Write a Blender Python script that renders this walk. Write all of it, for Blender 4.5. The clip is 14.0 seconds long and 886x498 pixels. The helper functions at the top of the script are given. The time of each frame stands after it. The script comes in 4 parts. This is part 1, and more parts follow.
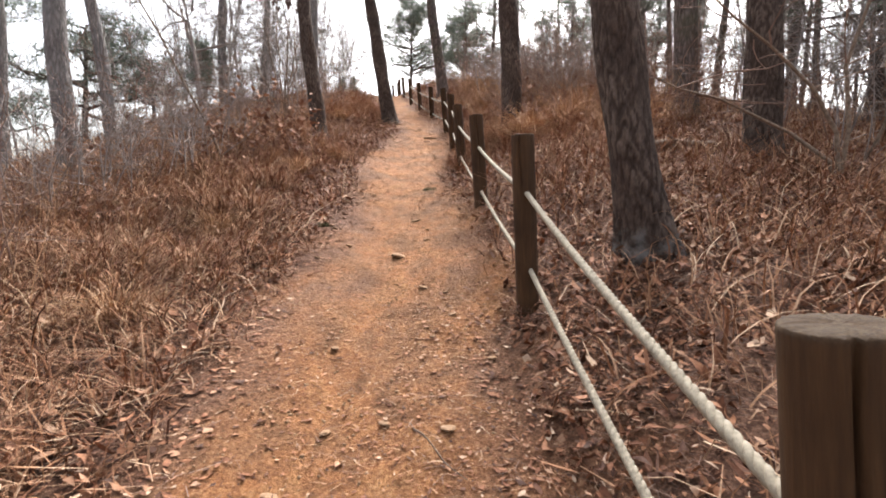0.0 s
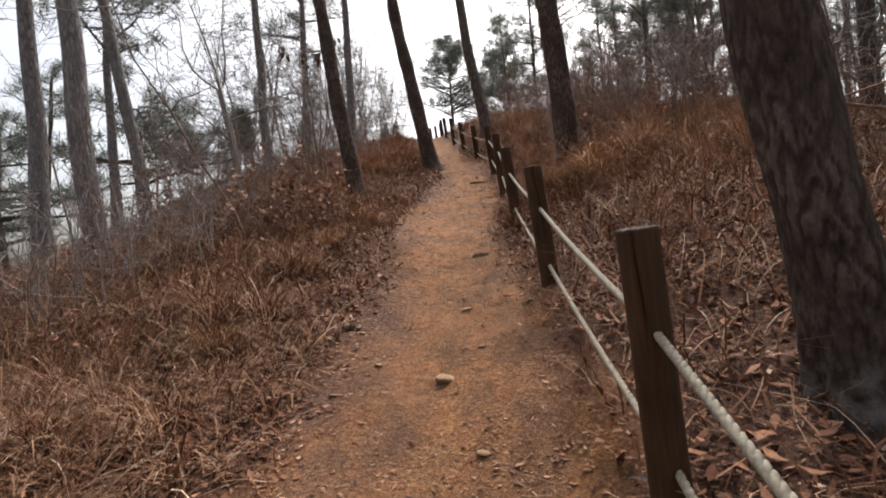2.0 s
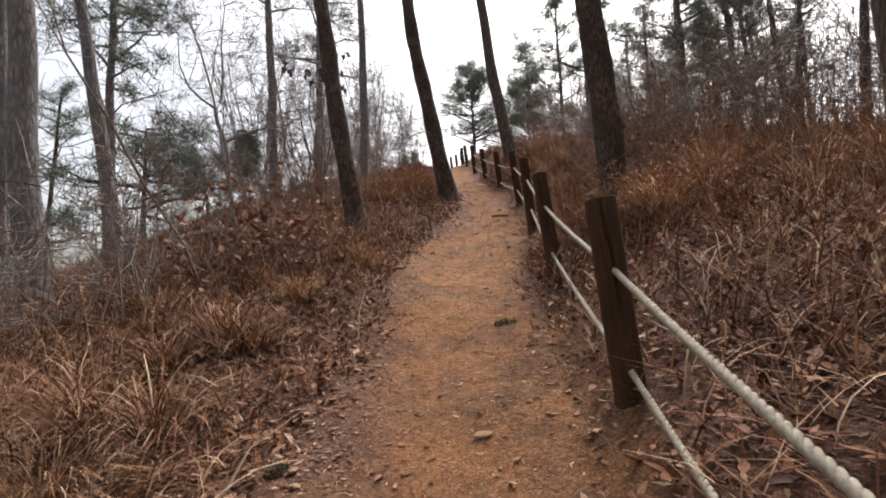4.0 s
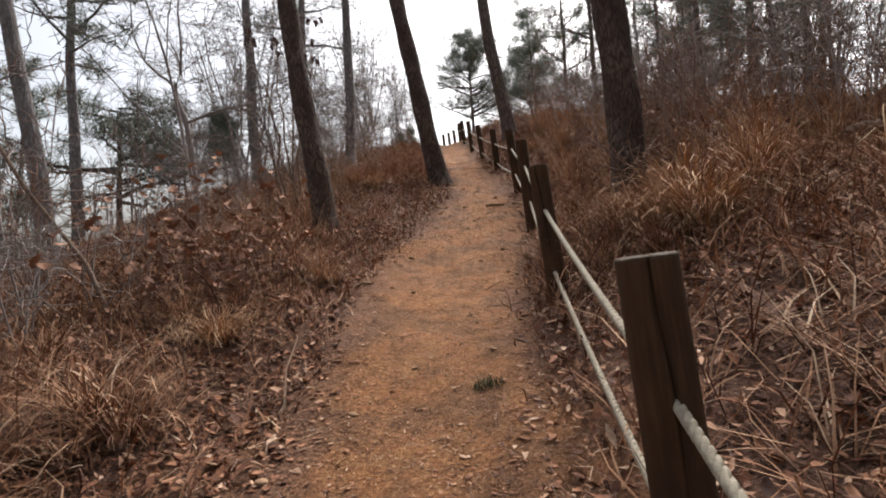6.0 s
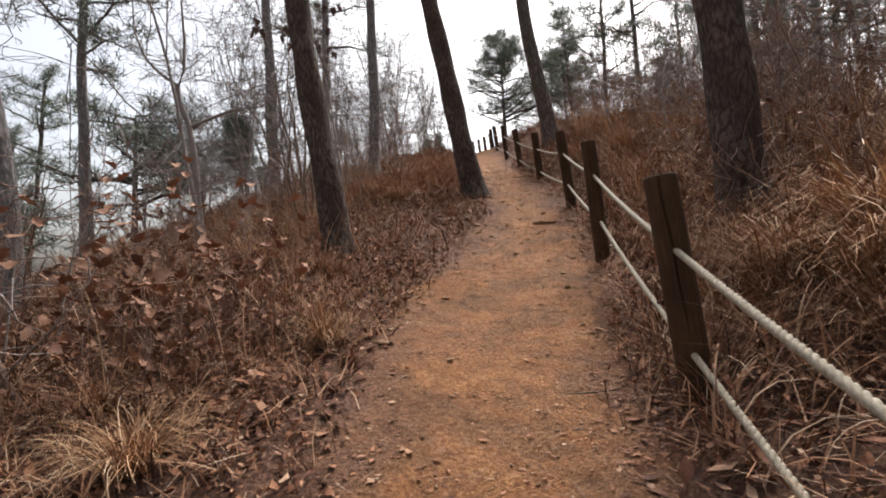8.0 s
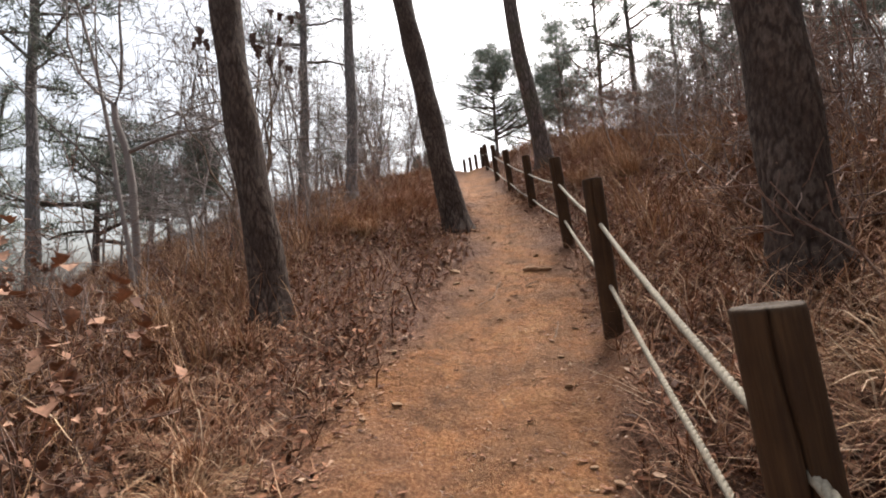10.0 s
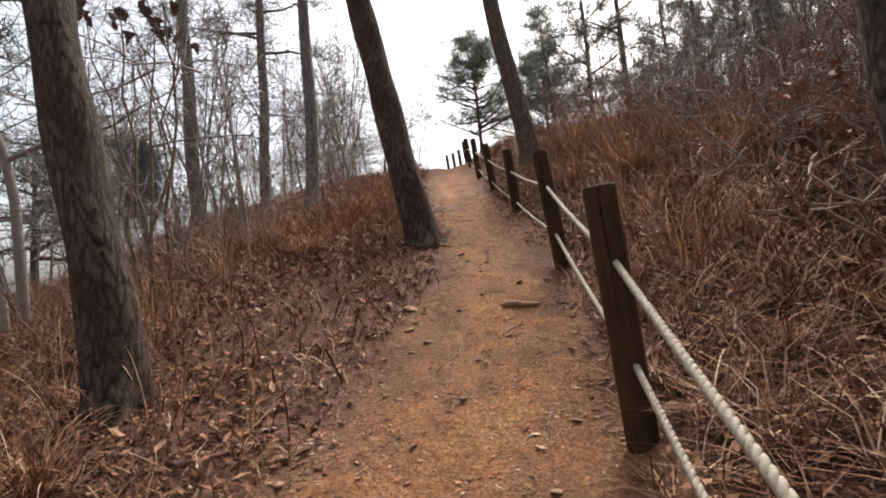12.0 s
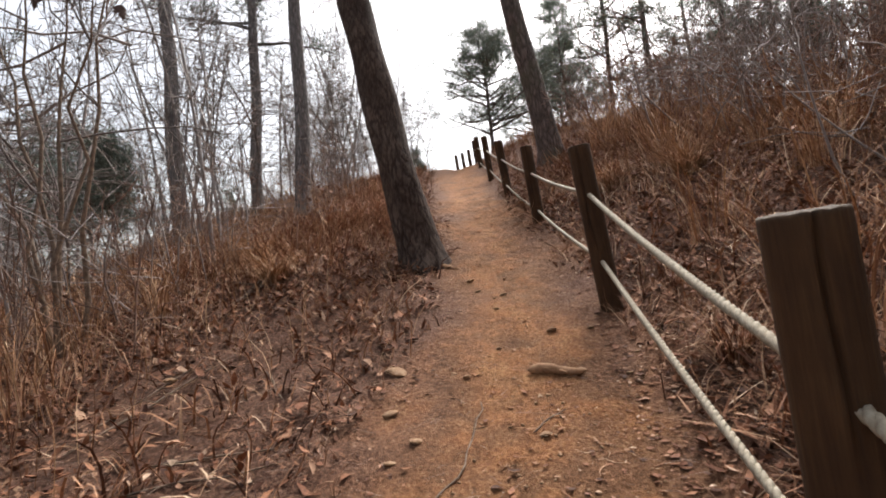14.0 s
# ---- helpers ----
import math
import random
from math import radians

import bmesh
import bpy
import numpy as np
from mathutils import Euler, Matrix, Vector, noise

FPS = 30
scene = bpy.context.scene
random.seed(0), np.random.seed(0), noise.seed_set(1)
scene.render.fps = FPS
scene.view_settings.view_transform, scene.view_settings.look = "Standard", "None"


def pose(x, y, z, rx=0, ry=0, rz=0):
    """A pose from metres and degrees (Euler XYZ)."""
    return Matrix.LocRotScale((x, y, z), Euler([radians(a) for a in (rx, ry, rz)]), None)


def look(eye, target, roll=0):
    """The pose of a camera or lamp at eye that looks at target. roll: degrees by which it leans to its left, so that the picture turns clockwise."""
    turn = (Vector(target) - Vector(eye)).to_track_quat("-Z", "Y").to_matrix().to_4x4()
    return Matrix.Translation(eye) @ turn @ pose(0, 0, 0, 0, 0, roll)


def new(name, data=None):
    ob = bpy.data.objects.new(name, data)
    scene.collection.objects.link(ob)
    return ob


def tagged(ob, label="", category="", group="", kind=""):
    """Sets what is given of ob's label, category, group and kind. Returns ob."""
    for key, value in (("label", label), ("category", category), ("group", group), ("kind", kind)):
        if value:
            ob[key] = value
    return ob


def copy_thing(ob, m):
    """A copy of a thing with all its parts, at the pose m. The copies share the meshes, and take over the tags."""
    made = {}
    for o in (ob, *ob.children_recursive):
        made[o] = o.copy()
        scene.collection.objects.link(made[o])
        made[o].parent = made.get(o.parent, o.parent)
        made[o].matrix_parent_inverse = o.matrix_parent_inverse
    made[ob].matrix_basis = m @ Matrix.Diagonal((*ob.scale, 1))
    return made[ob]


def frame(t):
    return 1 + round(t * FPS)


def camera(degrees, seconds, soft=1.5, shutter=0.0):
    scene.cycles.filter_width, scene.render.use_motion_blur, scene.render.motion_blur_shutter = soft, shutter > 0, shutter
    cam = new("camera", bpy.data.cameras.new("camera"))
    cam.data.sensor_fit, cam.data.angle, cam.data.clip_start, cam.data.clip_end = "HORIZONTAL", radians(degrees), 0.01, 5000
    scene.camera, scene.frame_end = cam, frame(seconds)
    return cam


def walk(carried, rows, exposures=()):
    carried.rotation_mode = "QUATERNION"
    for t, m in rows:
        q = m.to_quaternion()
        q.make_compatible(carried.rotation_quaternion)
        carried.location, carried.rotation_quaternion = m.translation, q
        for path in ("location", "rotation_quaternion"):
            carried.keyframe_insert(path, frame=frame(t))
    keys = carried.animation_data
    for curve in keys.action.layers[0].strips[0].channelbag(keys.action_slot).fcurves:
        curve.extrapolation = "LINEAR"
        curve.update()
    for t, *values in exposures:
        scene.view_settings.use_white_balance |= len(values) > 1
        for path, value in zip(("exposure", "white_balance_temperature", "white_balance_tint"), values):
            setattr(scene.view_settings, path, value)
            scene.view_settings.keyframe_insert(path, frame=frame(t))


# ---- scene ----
# A woodland trail climbing a hillside: bare earth path, rope fence, pines, dry grass and leaf litter.
cam = camera(85.5, 14.0, soft=1.85)
PATH = [
    (0, (0.09, 0.091, 1.467), (0.177, 2.083, 1.306), 0.7),
    (0.5, (0.055, 0.275, 1.611), (0.011, 2.273, 1.537), -3.2),
    (1, (0.274, 0.617, 1.689), (0.212, 2.616, 1.654), -4.2),
    (1.5, (0.246, 0.768, 1.789), (0.144, 2.765, 1.758), -3.4),
    (2, (0.141, 1.173, 1.86), (0.0, 3.168, 1.841), -4.6),
    (2.5, (0.303, 1.48, 1.861), (0.17, 3.475, 1.851), -4.9),
    (3, (0.317, 1.711, 2.012), (0.139, 3.702, 2.087), -3.5),
    (3.2, (0.236, 1.916, 1.985), (0.036, 3.903, 2.098), -2.8),
    (5.3, (0.099, 3.282, 2.273), (-0.153, 5.265, 2.335), -4.2),
    (5.5, (0.149, 3.374, 2.275), (-0.102, 5.358, 2.321), -4.4),
    (6, (0.274, 3.601, 2.406), (0.038, 5.587, 2.413), -3.9),
    (6.5, (0.145, 4.029, 2.408), (-0.109, 6.013, 2.439), -3.8),
    (7, (0.137, 4.299, 2.515), (-0.176, 6.272, 2.604), -4.8),
    (7.5, (0.207, 4.499, 2.689), (-0.105, 6.474, 2.74), -3.7),
    (8, (0.003, 4.806, 2.641), (-0.338, 6.776, 2.689), -3.5),
    (8.5, (0.033, 5.135, 2.709), (-0.302, 7.106, 2.769), -4.0),
    (9, (0.22, 5.379, 2.89), (-0.082, 7.355, 2.964), -3.0),
    (9.2, (0.183, 5.405, 2.937), (-0.126, 7.379, 3.025), -3.3),
    (11.3, (0.07, 6.85, 3.202), (-0.252, 8.821, 3.313), -4.8),
    (11.5, (0.088, 6.911, 3.251), (-0.227, 8.883, 3.358), -5.7),
    (12, (0.232, 7.139, 3.325), (-0.057, 9.116, 3.411), -5.8),
    (12.5, (0.204, 7.376, 3.364), (-0.099, 9.351, 3.454), -5.3),
    (13, (0.1, 7.722, 3.477), (-0.221, 9.694, 3.566), -6.2),
    (13.5, (0.278, 7.986, 3.537), (-0.031, 9.96, 3.609), -5.7),
    (14, (0.143, 8.24, 3.553), (-0.187, 10.21, 3.647), -5.7),
]

walk(cam, [(t, look(eye, target, roll)) for t, eye, target, roll in PATH],
     [(0.0, 2.54), (0.5, 2.24), (1.0, 1.99), (1.5, 1.74), (2.0, 1.59), (2.5, 1.64), (3.0, 1.74), (5.5, 1.29), (6.0, 1.54), (6.5, 1.81), (7.0, 2.09), (7.5, 1.94), (8.0, 1.64), (8.5, 1.69), (9.0, 1.81), (11.5, 1.79), (12.0, 1.71), (13.0, 1.79), (14.0, 1.79)])

# ---------------------------------------------------------------- light
SUN_UP, SUN_TURN = 52.0, 20.0
world = bpy.data.worlds.new("overcast")
scene.world = world
world.use_nodes = True
wn, wl = world.node_tree.nodes, world.node_tree.links
sky = wn.new("ShaderNodeTexSky")
sky.sky_type = "NISHITA"
sky.sun_disc = False
sky.sun_elevation, sky.sun_rotation = radians(SUN_UP), radians(SUN_TURN)
sky.air_density, sky.dust_density, sky.ozone_density = 1.0, 6.0, 1.0
veil = wn.new("ShaderNodeHueSaturation")
veil.inputs["Saturation"].default_value = 0.40
wl.new(sky.outputs[0], veil.inputs["Color"])
wl.new(veil.outputs[0], wn["Background"].inputs["Color"])
wn["Background"].inputs["Strength"].default_value = 0.088
sun_data = bpy.data.lights.new("sun", "SUN")
sun_data.energy, sun_data.angle, sun_data.color = 1.5, radians(25), (1.0, 0.98, 0.96)
sun = new("sun", sun_data)
sun.matrix_world = pose(0, 0, 30, 90 - SUN_UP, 0, 180 - SUN_TURN)


# ---------------------------------------------------------------- materials
def surface(name, rough=0.9):
    m = bpy.data.materials.new(name)
    m.use_nodes = True
    b = m.node_tree.nodes["Principled BSDF"]
    b.inputs["Roughness"].default_value = rough
    b.inputs["Specular IOR Level"].default_value = 0.25
    return m, m.node_tree.nodes, m.node_tree.links, b


def ramp(nodes, stops):
    r = nodes.new("ShaderNodeValToRGB")
    while len(r.color_ramp.elements) < len(stops):
        r.color_ramp.elements.new(0.5)
    for el, (p, c) in zip(r.color_ramp.elements, stops):
        el.position, el.color = p, (*c, 1)
    return r


def noise_node(nodes, links, scale, detail=6, rough=0.6, coord=None, dim=None):
    n = nodes.new("ShaderNodeTexNoise")
    n.inputs["Scale"].default_value, n.inputs["Detail"].default_value, n.inputs["Roughness"].default_value = scale, detail, rough
    if coord:
        links.new(coord, n.inputs["Vector"])
    return n


def mixed(nodes, links, kind, fac, a, b):
    m = nodes.new("ShaderNodeMix")
    m.data_type, m.blend_type = "RGBA", kind
    for sock, v in ((m.inputs[0], fac), (m.inputs[6], a), (m.inputs[7], b)):
        if hasattr(v, "links"):
            links.new(v, sock)
        elif isinstance(v, tuple):
            sock.default_value = (*v, 1)
        else:
            sock.default_value = v
    return m.outputs[2]


def bumped(nodes, links, bsdf, height, strength=0.4, distance=0.01):
    b = nodes.new("ShaderNodeBump")
    b.inputs["Strength"].default_value, b.inputs["Distance"].default_value = strength, distance
    links.new(height, b.inputs["Height"])
    links.new(b.outputs[0], bsdf.inputs["Normal"])


def ground_material():
    m, n, l, b = surface("earth", 0.95)
    pos = n.new("ShaderNodeNewGeometry").outputs["Position"]
    mask = n.new("ShaderNodeAttribute")
    mask.attribute_name = "trail"
    grain = noise_node(n, l, 55, 8, 0.7, pos)
    patch = noise_node(n, l, 2.3, 5, 0.6, pos)
    fine = noise_node(n, l, 260, 4, 0.7, pos)
    soil = ramp(n, [(0.30, (0.115, 0.052, 0.026)), (0.5, (0.240, 0.114, 0.053)), (0.70, (0.40, 0.228, 0.124))])
    l.new(grain.outputs[0], soil.inputs[0])
    tone = ramp(n, [(0.32, (0.60, 0.58, 0.58)), (0.44, (0.84, 0.83, 0.81)), (0.54, (1.04, 0.94, 0.83)), (0.62, (1.08, 1.06, 0.95)), (0.74, (1.2, 1.18, 1.14))])
    l.new(patch.outputs[0], tone.inputs[0])
    soil2 = mixed(n, l, "MULTIPLY", 1.0, soil.outputs[0], tone.outputs[0])
    mid = noise_node(n, l, 9, 4, 0.6, pos)
    mottle = ramp(n, [(0.34, (0.80, 0.79, 0.79)), (0.5, (1.0, 1.0, 1.0)), (0.66, (1.16, 1.14, 1.08))])
    l.new(mid.outputs[0], mottle.inputs[0])
    soil2 = mixed(n, l, "MULTIPLY", 1.0, soil2, mottle.outputs[0])
    litter = ramp(n, [(0.30, (0.036, 0.016, 0.010)), (0.5, (0.135, 0.069, 0.045)), (0.68, (0.27, 0.155, 0.100))])
    l.new(grain.outputs[0], litter.inputs[0])
    l.new(mixed(n, l, "MIX", mask.outputs["Fac"], litter.outputs[0], soil2), b.inputs["Base Color"])
    add = n.new("ShaderNodeMath")
    add.operation = "ADD"
    l.new(grain.outputs[0], add.inputs[0])
    l.new(fine.outputs[0], add.inputs[1])
    lumps = n.new("ShaderNodeMath")
    lumps.operation = "MULTIPLY_ADD"
    lumps.inputs[1].default_value = 3.0
    l.new(mid.outputs[0], lumps.inputs[0])
    l.new(add.outputs[0], lumps.inputs[2])
    bumped(n, l, b, lumps.outputs[0], 0.7, 0.018)
    return m


def island_material(name, stops, rough=0.85, grain=120.0):
    """Plant matter whose pieces each take their own tone."""
    m, n, l, b = surface(name, rough)
    geo = n.new("ShaderNodeNewGeometry")
    r = ramp(n, stops)
    l.new(geo.outputs["Random Per Island"], r.inputs[0])
    g = noise_node(n, l, grain, 3, 0.6, geo.outputs["Position"])
    shade = ramp(n, [(0.3, (0.62, 0.60, 0.58)), (0.7, (1.15, 1.12, 1.1))])
    l.new(g.outputs[0], shade.inputs[0])
    l.new(mixed(n, l, "MULTIPLY", 1.0, r.outputs[0], shade.outputs[0]), b.inputs["Base Color"])
    return m


def bark_material(name, dark, light, moss=(0.10, 0.095, 0.06)):
    m, n, l, b = surface(name, 0.95)
    tc = n.new("ShaderNodeTexCoord").outputs["Object"]
    mp = n.new("ShaderNodeMapping")
    mp.inputs["Scale"].default_value = (1, 1, 0.28)
    l.new(tc, mp.inputs[0])
    v = n.new("ShaderNodeTexVoronoi")
    v.feature = "DISTANCE_TO_EDGE"
    v.inputs["Scale"].default_value = 17
    wob = noise_node(n, l, 9, 4, 0.6, mp.outputs[0])
    l.new(mixed(n, l, "ADD", 0.12, mp.outputs[0], wob.outputs["Color"]), v.inputs["Vector"])
    g = noise_node(n, l, 38, 7, 0.7, mp.outputs[0])
    big = noise_node(n, l, 1.6, 3, 0.5, tc)
    plate = ramp(n, [(0.0, tuple(a * 0.7 + c * 0.3 for a, c in zip(dark, light))), (0.10, tuple((a + c) / 2 for a, c in zip(dark, light))), (0.35, light)])
    l.new(v.outputs["Distance"], plate.inputs[0])
    grey = ramp(n, [(0.30, (0.45, 0.43, 0.42)), (0.55, (0.95, 0.95, 0.95)), (0.75, (1.35, 1.35, 1.4))])
    l.new(g.outputs[0], grey.inputs[0])
    c = mixed(n, l, "MULTIPLY", 1.0, plate.outputs[0], grey.outputs[0])
    mask = ramp(n, [(0.48, (0, 0, 0)), (0.62, (0.5, 0.5, 0.5))])
    l.new(big.outputs[0], mask.inputs[0])
    l.new(mixed(n, l, "MIX", mask.outputs[0], c, moss), b.inputs["Base Color"])
    h = mixed(n, l, "ADD", 0.6, v.outputs["Distance"], g.outputs[0])
    bumped(n, l, b, h, 0.9, 0.03)
    return m


def plated_bark(name="plated_pine_bark", lichen=False):
    """Thick pine bark: grey-brown plates, dark fissures between them."""
    m, n, l, b = surface(name, 0.95)
    tc = n.new("ShaderNodeTexCoord").outputs["Object"]
    at = n.new("ShaderNodeAttribute")
    at.attribute_name = "plate"
    mp = n.new("ShaderNodeMapping")
    mp.inputs["Scale"].default_value = (1, 1, 0.35)
    l.new(tc, mp.inputs[0])
    g = noise_node(n, l, 60, 8, 0.72, mp.outputs[0])
    big = noise_node(n, l, 4.5, 4, 0.6, tc)
    col = ramp(n, [(0.0, (0.022, 0.015, 0.012)), (0.35, (0.050, 0.035, 0.028)), (0.8, (0.078, 0.056, 0.046)), (1.0, (0.115, 0.088, 0.074))])
    l.new(at.outputs["Fac"], col.inputs[0])
    grey = ramp(n, [(0.30, (0.42, 0.40, 0.38)), (0.52, (0.95, 0.95, 0.95)), (0.72, (1.5, 1.5, 1.5))])
    l.new(g.outputs[0], grey.inputs[0])
    st = ramp(n, [(0.35, (0.72, 0.68, 0.66)), (0.65, (1.15, 1.15, 1.12))])
    l.new(big.outputs[0], st.inputs[0])
    c = mixed(n, l, "MULTIPLY", 1.0, col.outputs[0], grey.outputs[0])
    c = mixed(n, l, "MULTIPLY", 1.0, c, st.outputs[0])
    if lichen:
        # pale grey crust round the foot of the trunk, broken up by its own patches
        crust = noise_node(n, l, 11, 5, 0.65, tc)
        part = n.new("ShaderNodeSeparateXYZ")
        l.new(tc, part.inputs[0])
        low = n.new("ShaderNodeMapRange")
        low.inputs["From Min"].default_value, low.inputs["From Max"].default_value = 0.34, 0.0
        low.inputs["To Min"].default_value, low.inputs["To Max"].default_value = -0.35, 0.12
        l.new(part.outputs[2], low.inputs[0])
        total = n.new("ShaderNodeMath")
        total.operation = "ADD"
        l.new(crust.outputs[0], total.inputs[0])
        l.new(low.outputs[0], total.inputs[1])
        edge = ramp(n, [(0.52, (0, 0, 0)), (0.70, (0.7, 0.7, 0.7))])
        l.new(total.outputs[0], edge.inputs[0])
        c = mixed(n, l, "MIX", edge.outputs[0], c, (0.165, 0.155, 0.145))
    l.new(c, b.inputs["Base Color"])
    bumped(n, l, b, g.outputs[0], 0.9, 0.012)
    return m


def post_material():
    m, n, l, b = surface("weathered_post_wood", 0.8)
    tc = n.new("ShaderNodeTexCoord").outputs["Object"]
    mp = n.new("ShaderNodeMapping")
    mp.inputs["Scale"].default_value = (1, 1, 0.06)
    l.new(tc, mp.inputs[0])
    g = noise_node(n, l, 90, 7, 0.65, mp.outputs[0])
    s = noise_node(n, l, 5, 4, 0.6, tc)
    col = ramp(n, [(0.25, (0.030, 0.014, 0.007)), (0.5, (0.053, 0.027, 0.012)), (0.75, (0.080, 0.043, 0.019))])
    l.new(g.outputs[0], col.inputs[0])
    st = ramp(n, [(0.3, (0.7, 0.66, 0.6)), (0.7, (1.15, 1.12, 1.05))])
    l.new(s.outputs[0], st.inputs[0])
    wood = mixed(n, l, "MULTIPLY", 1.0, col.outputs[0], st.outputs[0])
    # darker end grain on the sawn top
    split = n.new("ShaderNodeSeparateXYZ")
    l.new(tc, split.inputs[0])
    top = n.new("ShaderNodeMapRange")
    top.inputs["From Min"].default_value, top.inputs["From Max"].default_value = -0.012, 0.0
    l.new(split.outputs[2], top.inputs[0])
    end = ramp(n, [(0.3, (0.030, 0.017, 0.009)), (0.7, (0.075, 0.045, 0.022))])
    l.new(noise_node(n, l, 160, 5, 0.6, tc).outputs[0], end.inputs[0])
    l.new(mixed(n, l, "MIX", top.outputs[0], wood, end.outputs[0]), b.inputs["Base Color"])
    bumped(n, l, b, g.outputs[0], 0.5, 0.004)
    return m


def plain_material(name, stops, scale, rough=0.85, bump=0.3):
    m, n, l, b = surface(name, rough)
    tc = n.new("ShaderNodeTexCoord").outputs["Object"]
    g = noise_node(n, l, scale, 6, 0.65, tc)
    r = ramp(n, stops)
    l.new(g.outputs[0], r.inputs[0])
    l.new(r.outputs[0], b.inputs["Base Color"])
    bumped(n, l, b, g.outputs[0], bump, 0.005)
    return m


EARTH = ground_material()
STRAW = island_material("dry_grass", [(0.0, (0.070, 0.032, 0.021)), (0.35, (0.205, 0.092, 0.049)), (0.68, (0.345, 0.178, 0.097)), (0.90, (0.51, 0.325, 0.205)), (1.0, (0.66, 0.50, 0.35))])
PALE = island_material("pale_straw", [(0.0, (0.18, 0.085, 0.045)), (0.45, (0.39, 0.212, 0.110)), (0.8, (0.55, 0.355, 0.205)), (1.0, (0.72, 0.54, 0.36))])
LEAF = island_material("fallen_oak_leaf", [(0.0, (0.068, 0.032, 0.022)), (0.4, (0.200, 0.083, 0.044)), (0.78, (0.36, 0.168, 0.090)), (0.95, (0.46, 0.29, 0.19)), (1.0, (0.58, 0.43, 0.31))], 0.75, 60.0)
TWIG = island_material("bare_twig", [(0.0, (0.155, 0.132, 0.122)), (0.6, (0.275, 0.243, 0.227)), (1.0, (0.39, 0.355, 0.335))])
REDTWIG = island_material("brown_brush_twig", [(0.0, (0.13, 0.083, 0.064)), (0.6, (0.245, 0.160, 0.124)), (1.0, (0.38, 0.275, 0.22))])
# Needle greens lifted towards grey, so woodland haze is part of the colour.
NEEDLE = island_material("hazed_pine_needle", [(0.0, (0.110, 0.140, 0.115)), (0.6, (0.195, 0.228, 0.185)), (1.0, (0.30, 0.325, 0.265))], 0.6)
TANLEAF = island_material("withered_oak_leaf", [(0.0, (0.12, 0.056, 0.036)), (0.4, (0.26, 0.130, 0.080)), (1.0, (0.42, 0.245, 0.160))], 0.75, 40.0)
SPRIG = island_material("dull_green_sprig", [(0.0, (0.055, 0.058, 0.020)), (0.6, (0.098, 0.090, 0.040)), (1.0, (0.17, 0.155, 0.07))], 0.7)
# Hanging leaves coloured dark and greyish, their backlit silhouette painted into the brown.
SILHOUETTE_LEAF = island_material("silhouetted_withered_leaf", [(0.0, (0.055, 0.036, 0.032)), (0.6, (0.115, 0.075, 0.064)), (1.0, (0.19, 0.135, 0.115))], 0.8, 60.0)
BARK = bark_material("pine_bark", (0.034, 0.026, 0.023), (0.200, 0.158, 0.140))
# Grey bark paled further: haze over the outlying trunks put into its colour.
BARK_HAZED = bark_material("hazed_grey_pine_bark", (0.085, 0.076, 0.073), (0.285, 0.258, 0.248), (0.21, 0.20, 0.19))
BARK_PLATED = plated_bark()
BARK_LICHEN = plated_bark("lichened_pine_bark", True)
POST = post_material()
ROPE = plain_material("braided_white_rope", [(0.3, (0.20, 0.165, 0.118)), (0.6, (0.36, 0.31, 0.235))], 60, 0.8)
STONE = plain_material("trail_stone", [(0.3, (0.21, 0.118, 0.062)), (0.7, (0.38, 0.25, 0.155))], 40, 0.9, 0.6)
ROOTWOOD = plain_material("earthy_root", [(0.3, (0.19, 0.100, 0.052)), (0.7, (0.36, 0.215, 0.125))], 24, 0.95, 0.7)
DEADWOOD = plain_material("dead_wood", [(0.3, (0.09, 0.060, 0.042)), (0.7, (0.26, 0.19, 0.14))], 30, 0.9, 0.6)


# ---------------------------------------------------------------- mesh helpers
def mesh_object(name, verts, faces, material, parent=None, label="", smooth=False):
    me = bpy.data.meshes.new(name)
    verts = np.asarray(verts, dtype=np.float32).reshape(-1, 3)
    if isinstance(faces, np.ndarray):
        k = faces.shape[1]
        me.vertices.add(len(verts))
        me.vertices.foreach_set("co", verts.ravel())
        me.loops.add(faces.size)
        me.loops.foreach_set("vertex_index", faces.astype(np.int32).ravel())
        me.polygons.add(len(faces))
        me.polygons.foreach_set("loop_start", np.arange(0, faces.size, k, dtype=np.int32))
        me.update(calc_edges=True)
    else:
        me.from_pydata(verts.tolist(), [], faces)
    if smooth:
        me.polygons.foreach_set("use_smooth", np.ones(len(me.polygons), dtype=bool))
    me.materials.append(material)
    ob = new(name, me)
    if parent is not None:
        ob.parent = parent
    if label:
        tagged(ob, label)
    return ob


def empty(name, m, label, category, group="", kind=""):
    ob = new(name)
    ob.empty_display_size = 0.1
    ob.matrix_basis = m
    return tagged(ob, label, category, group, kind)


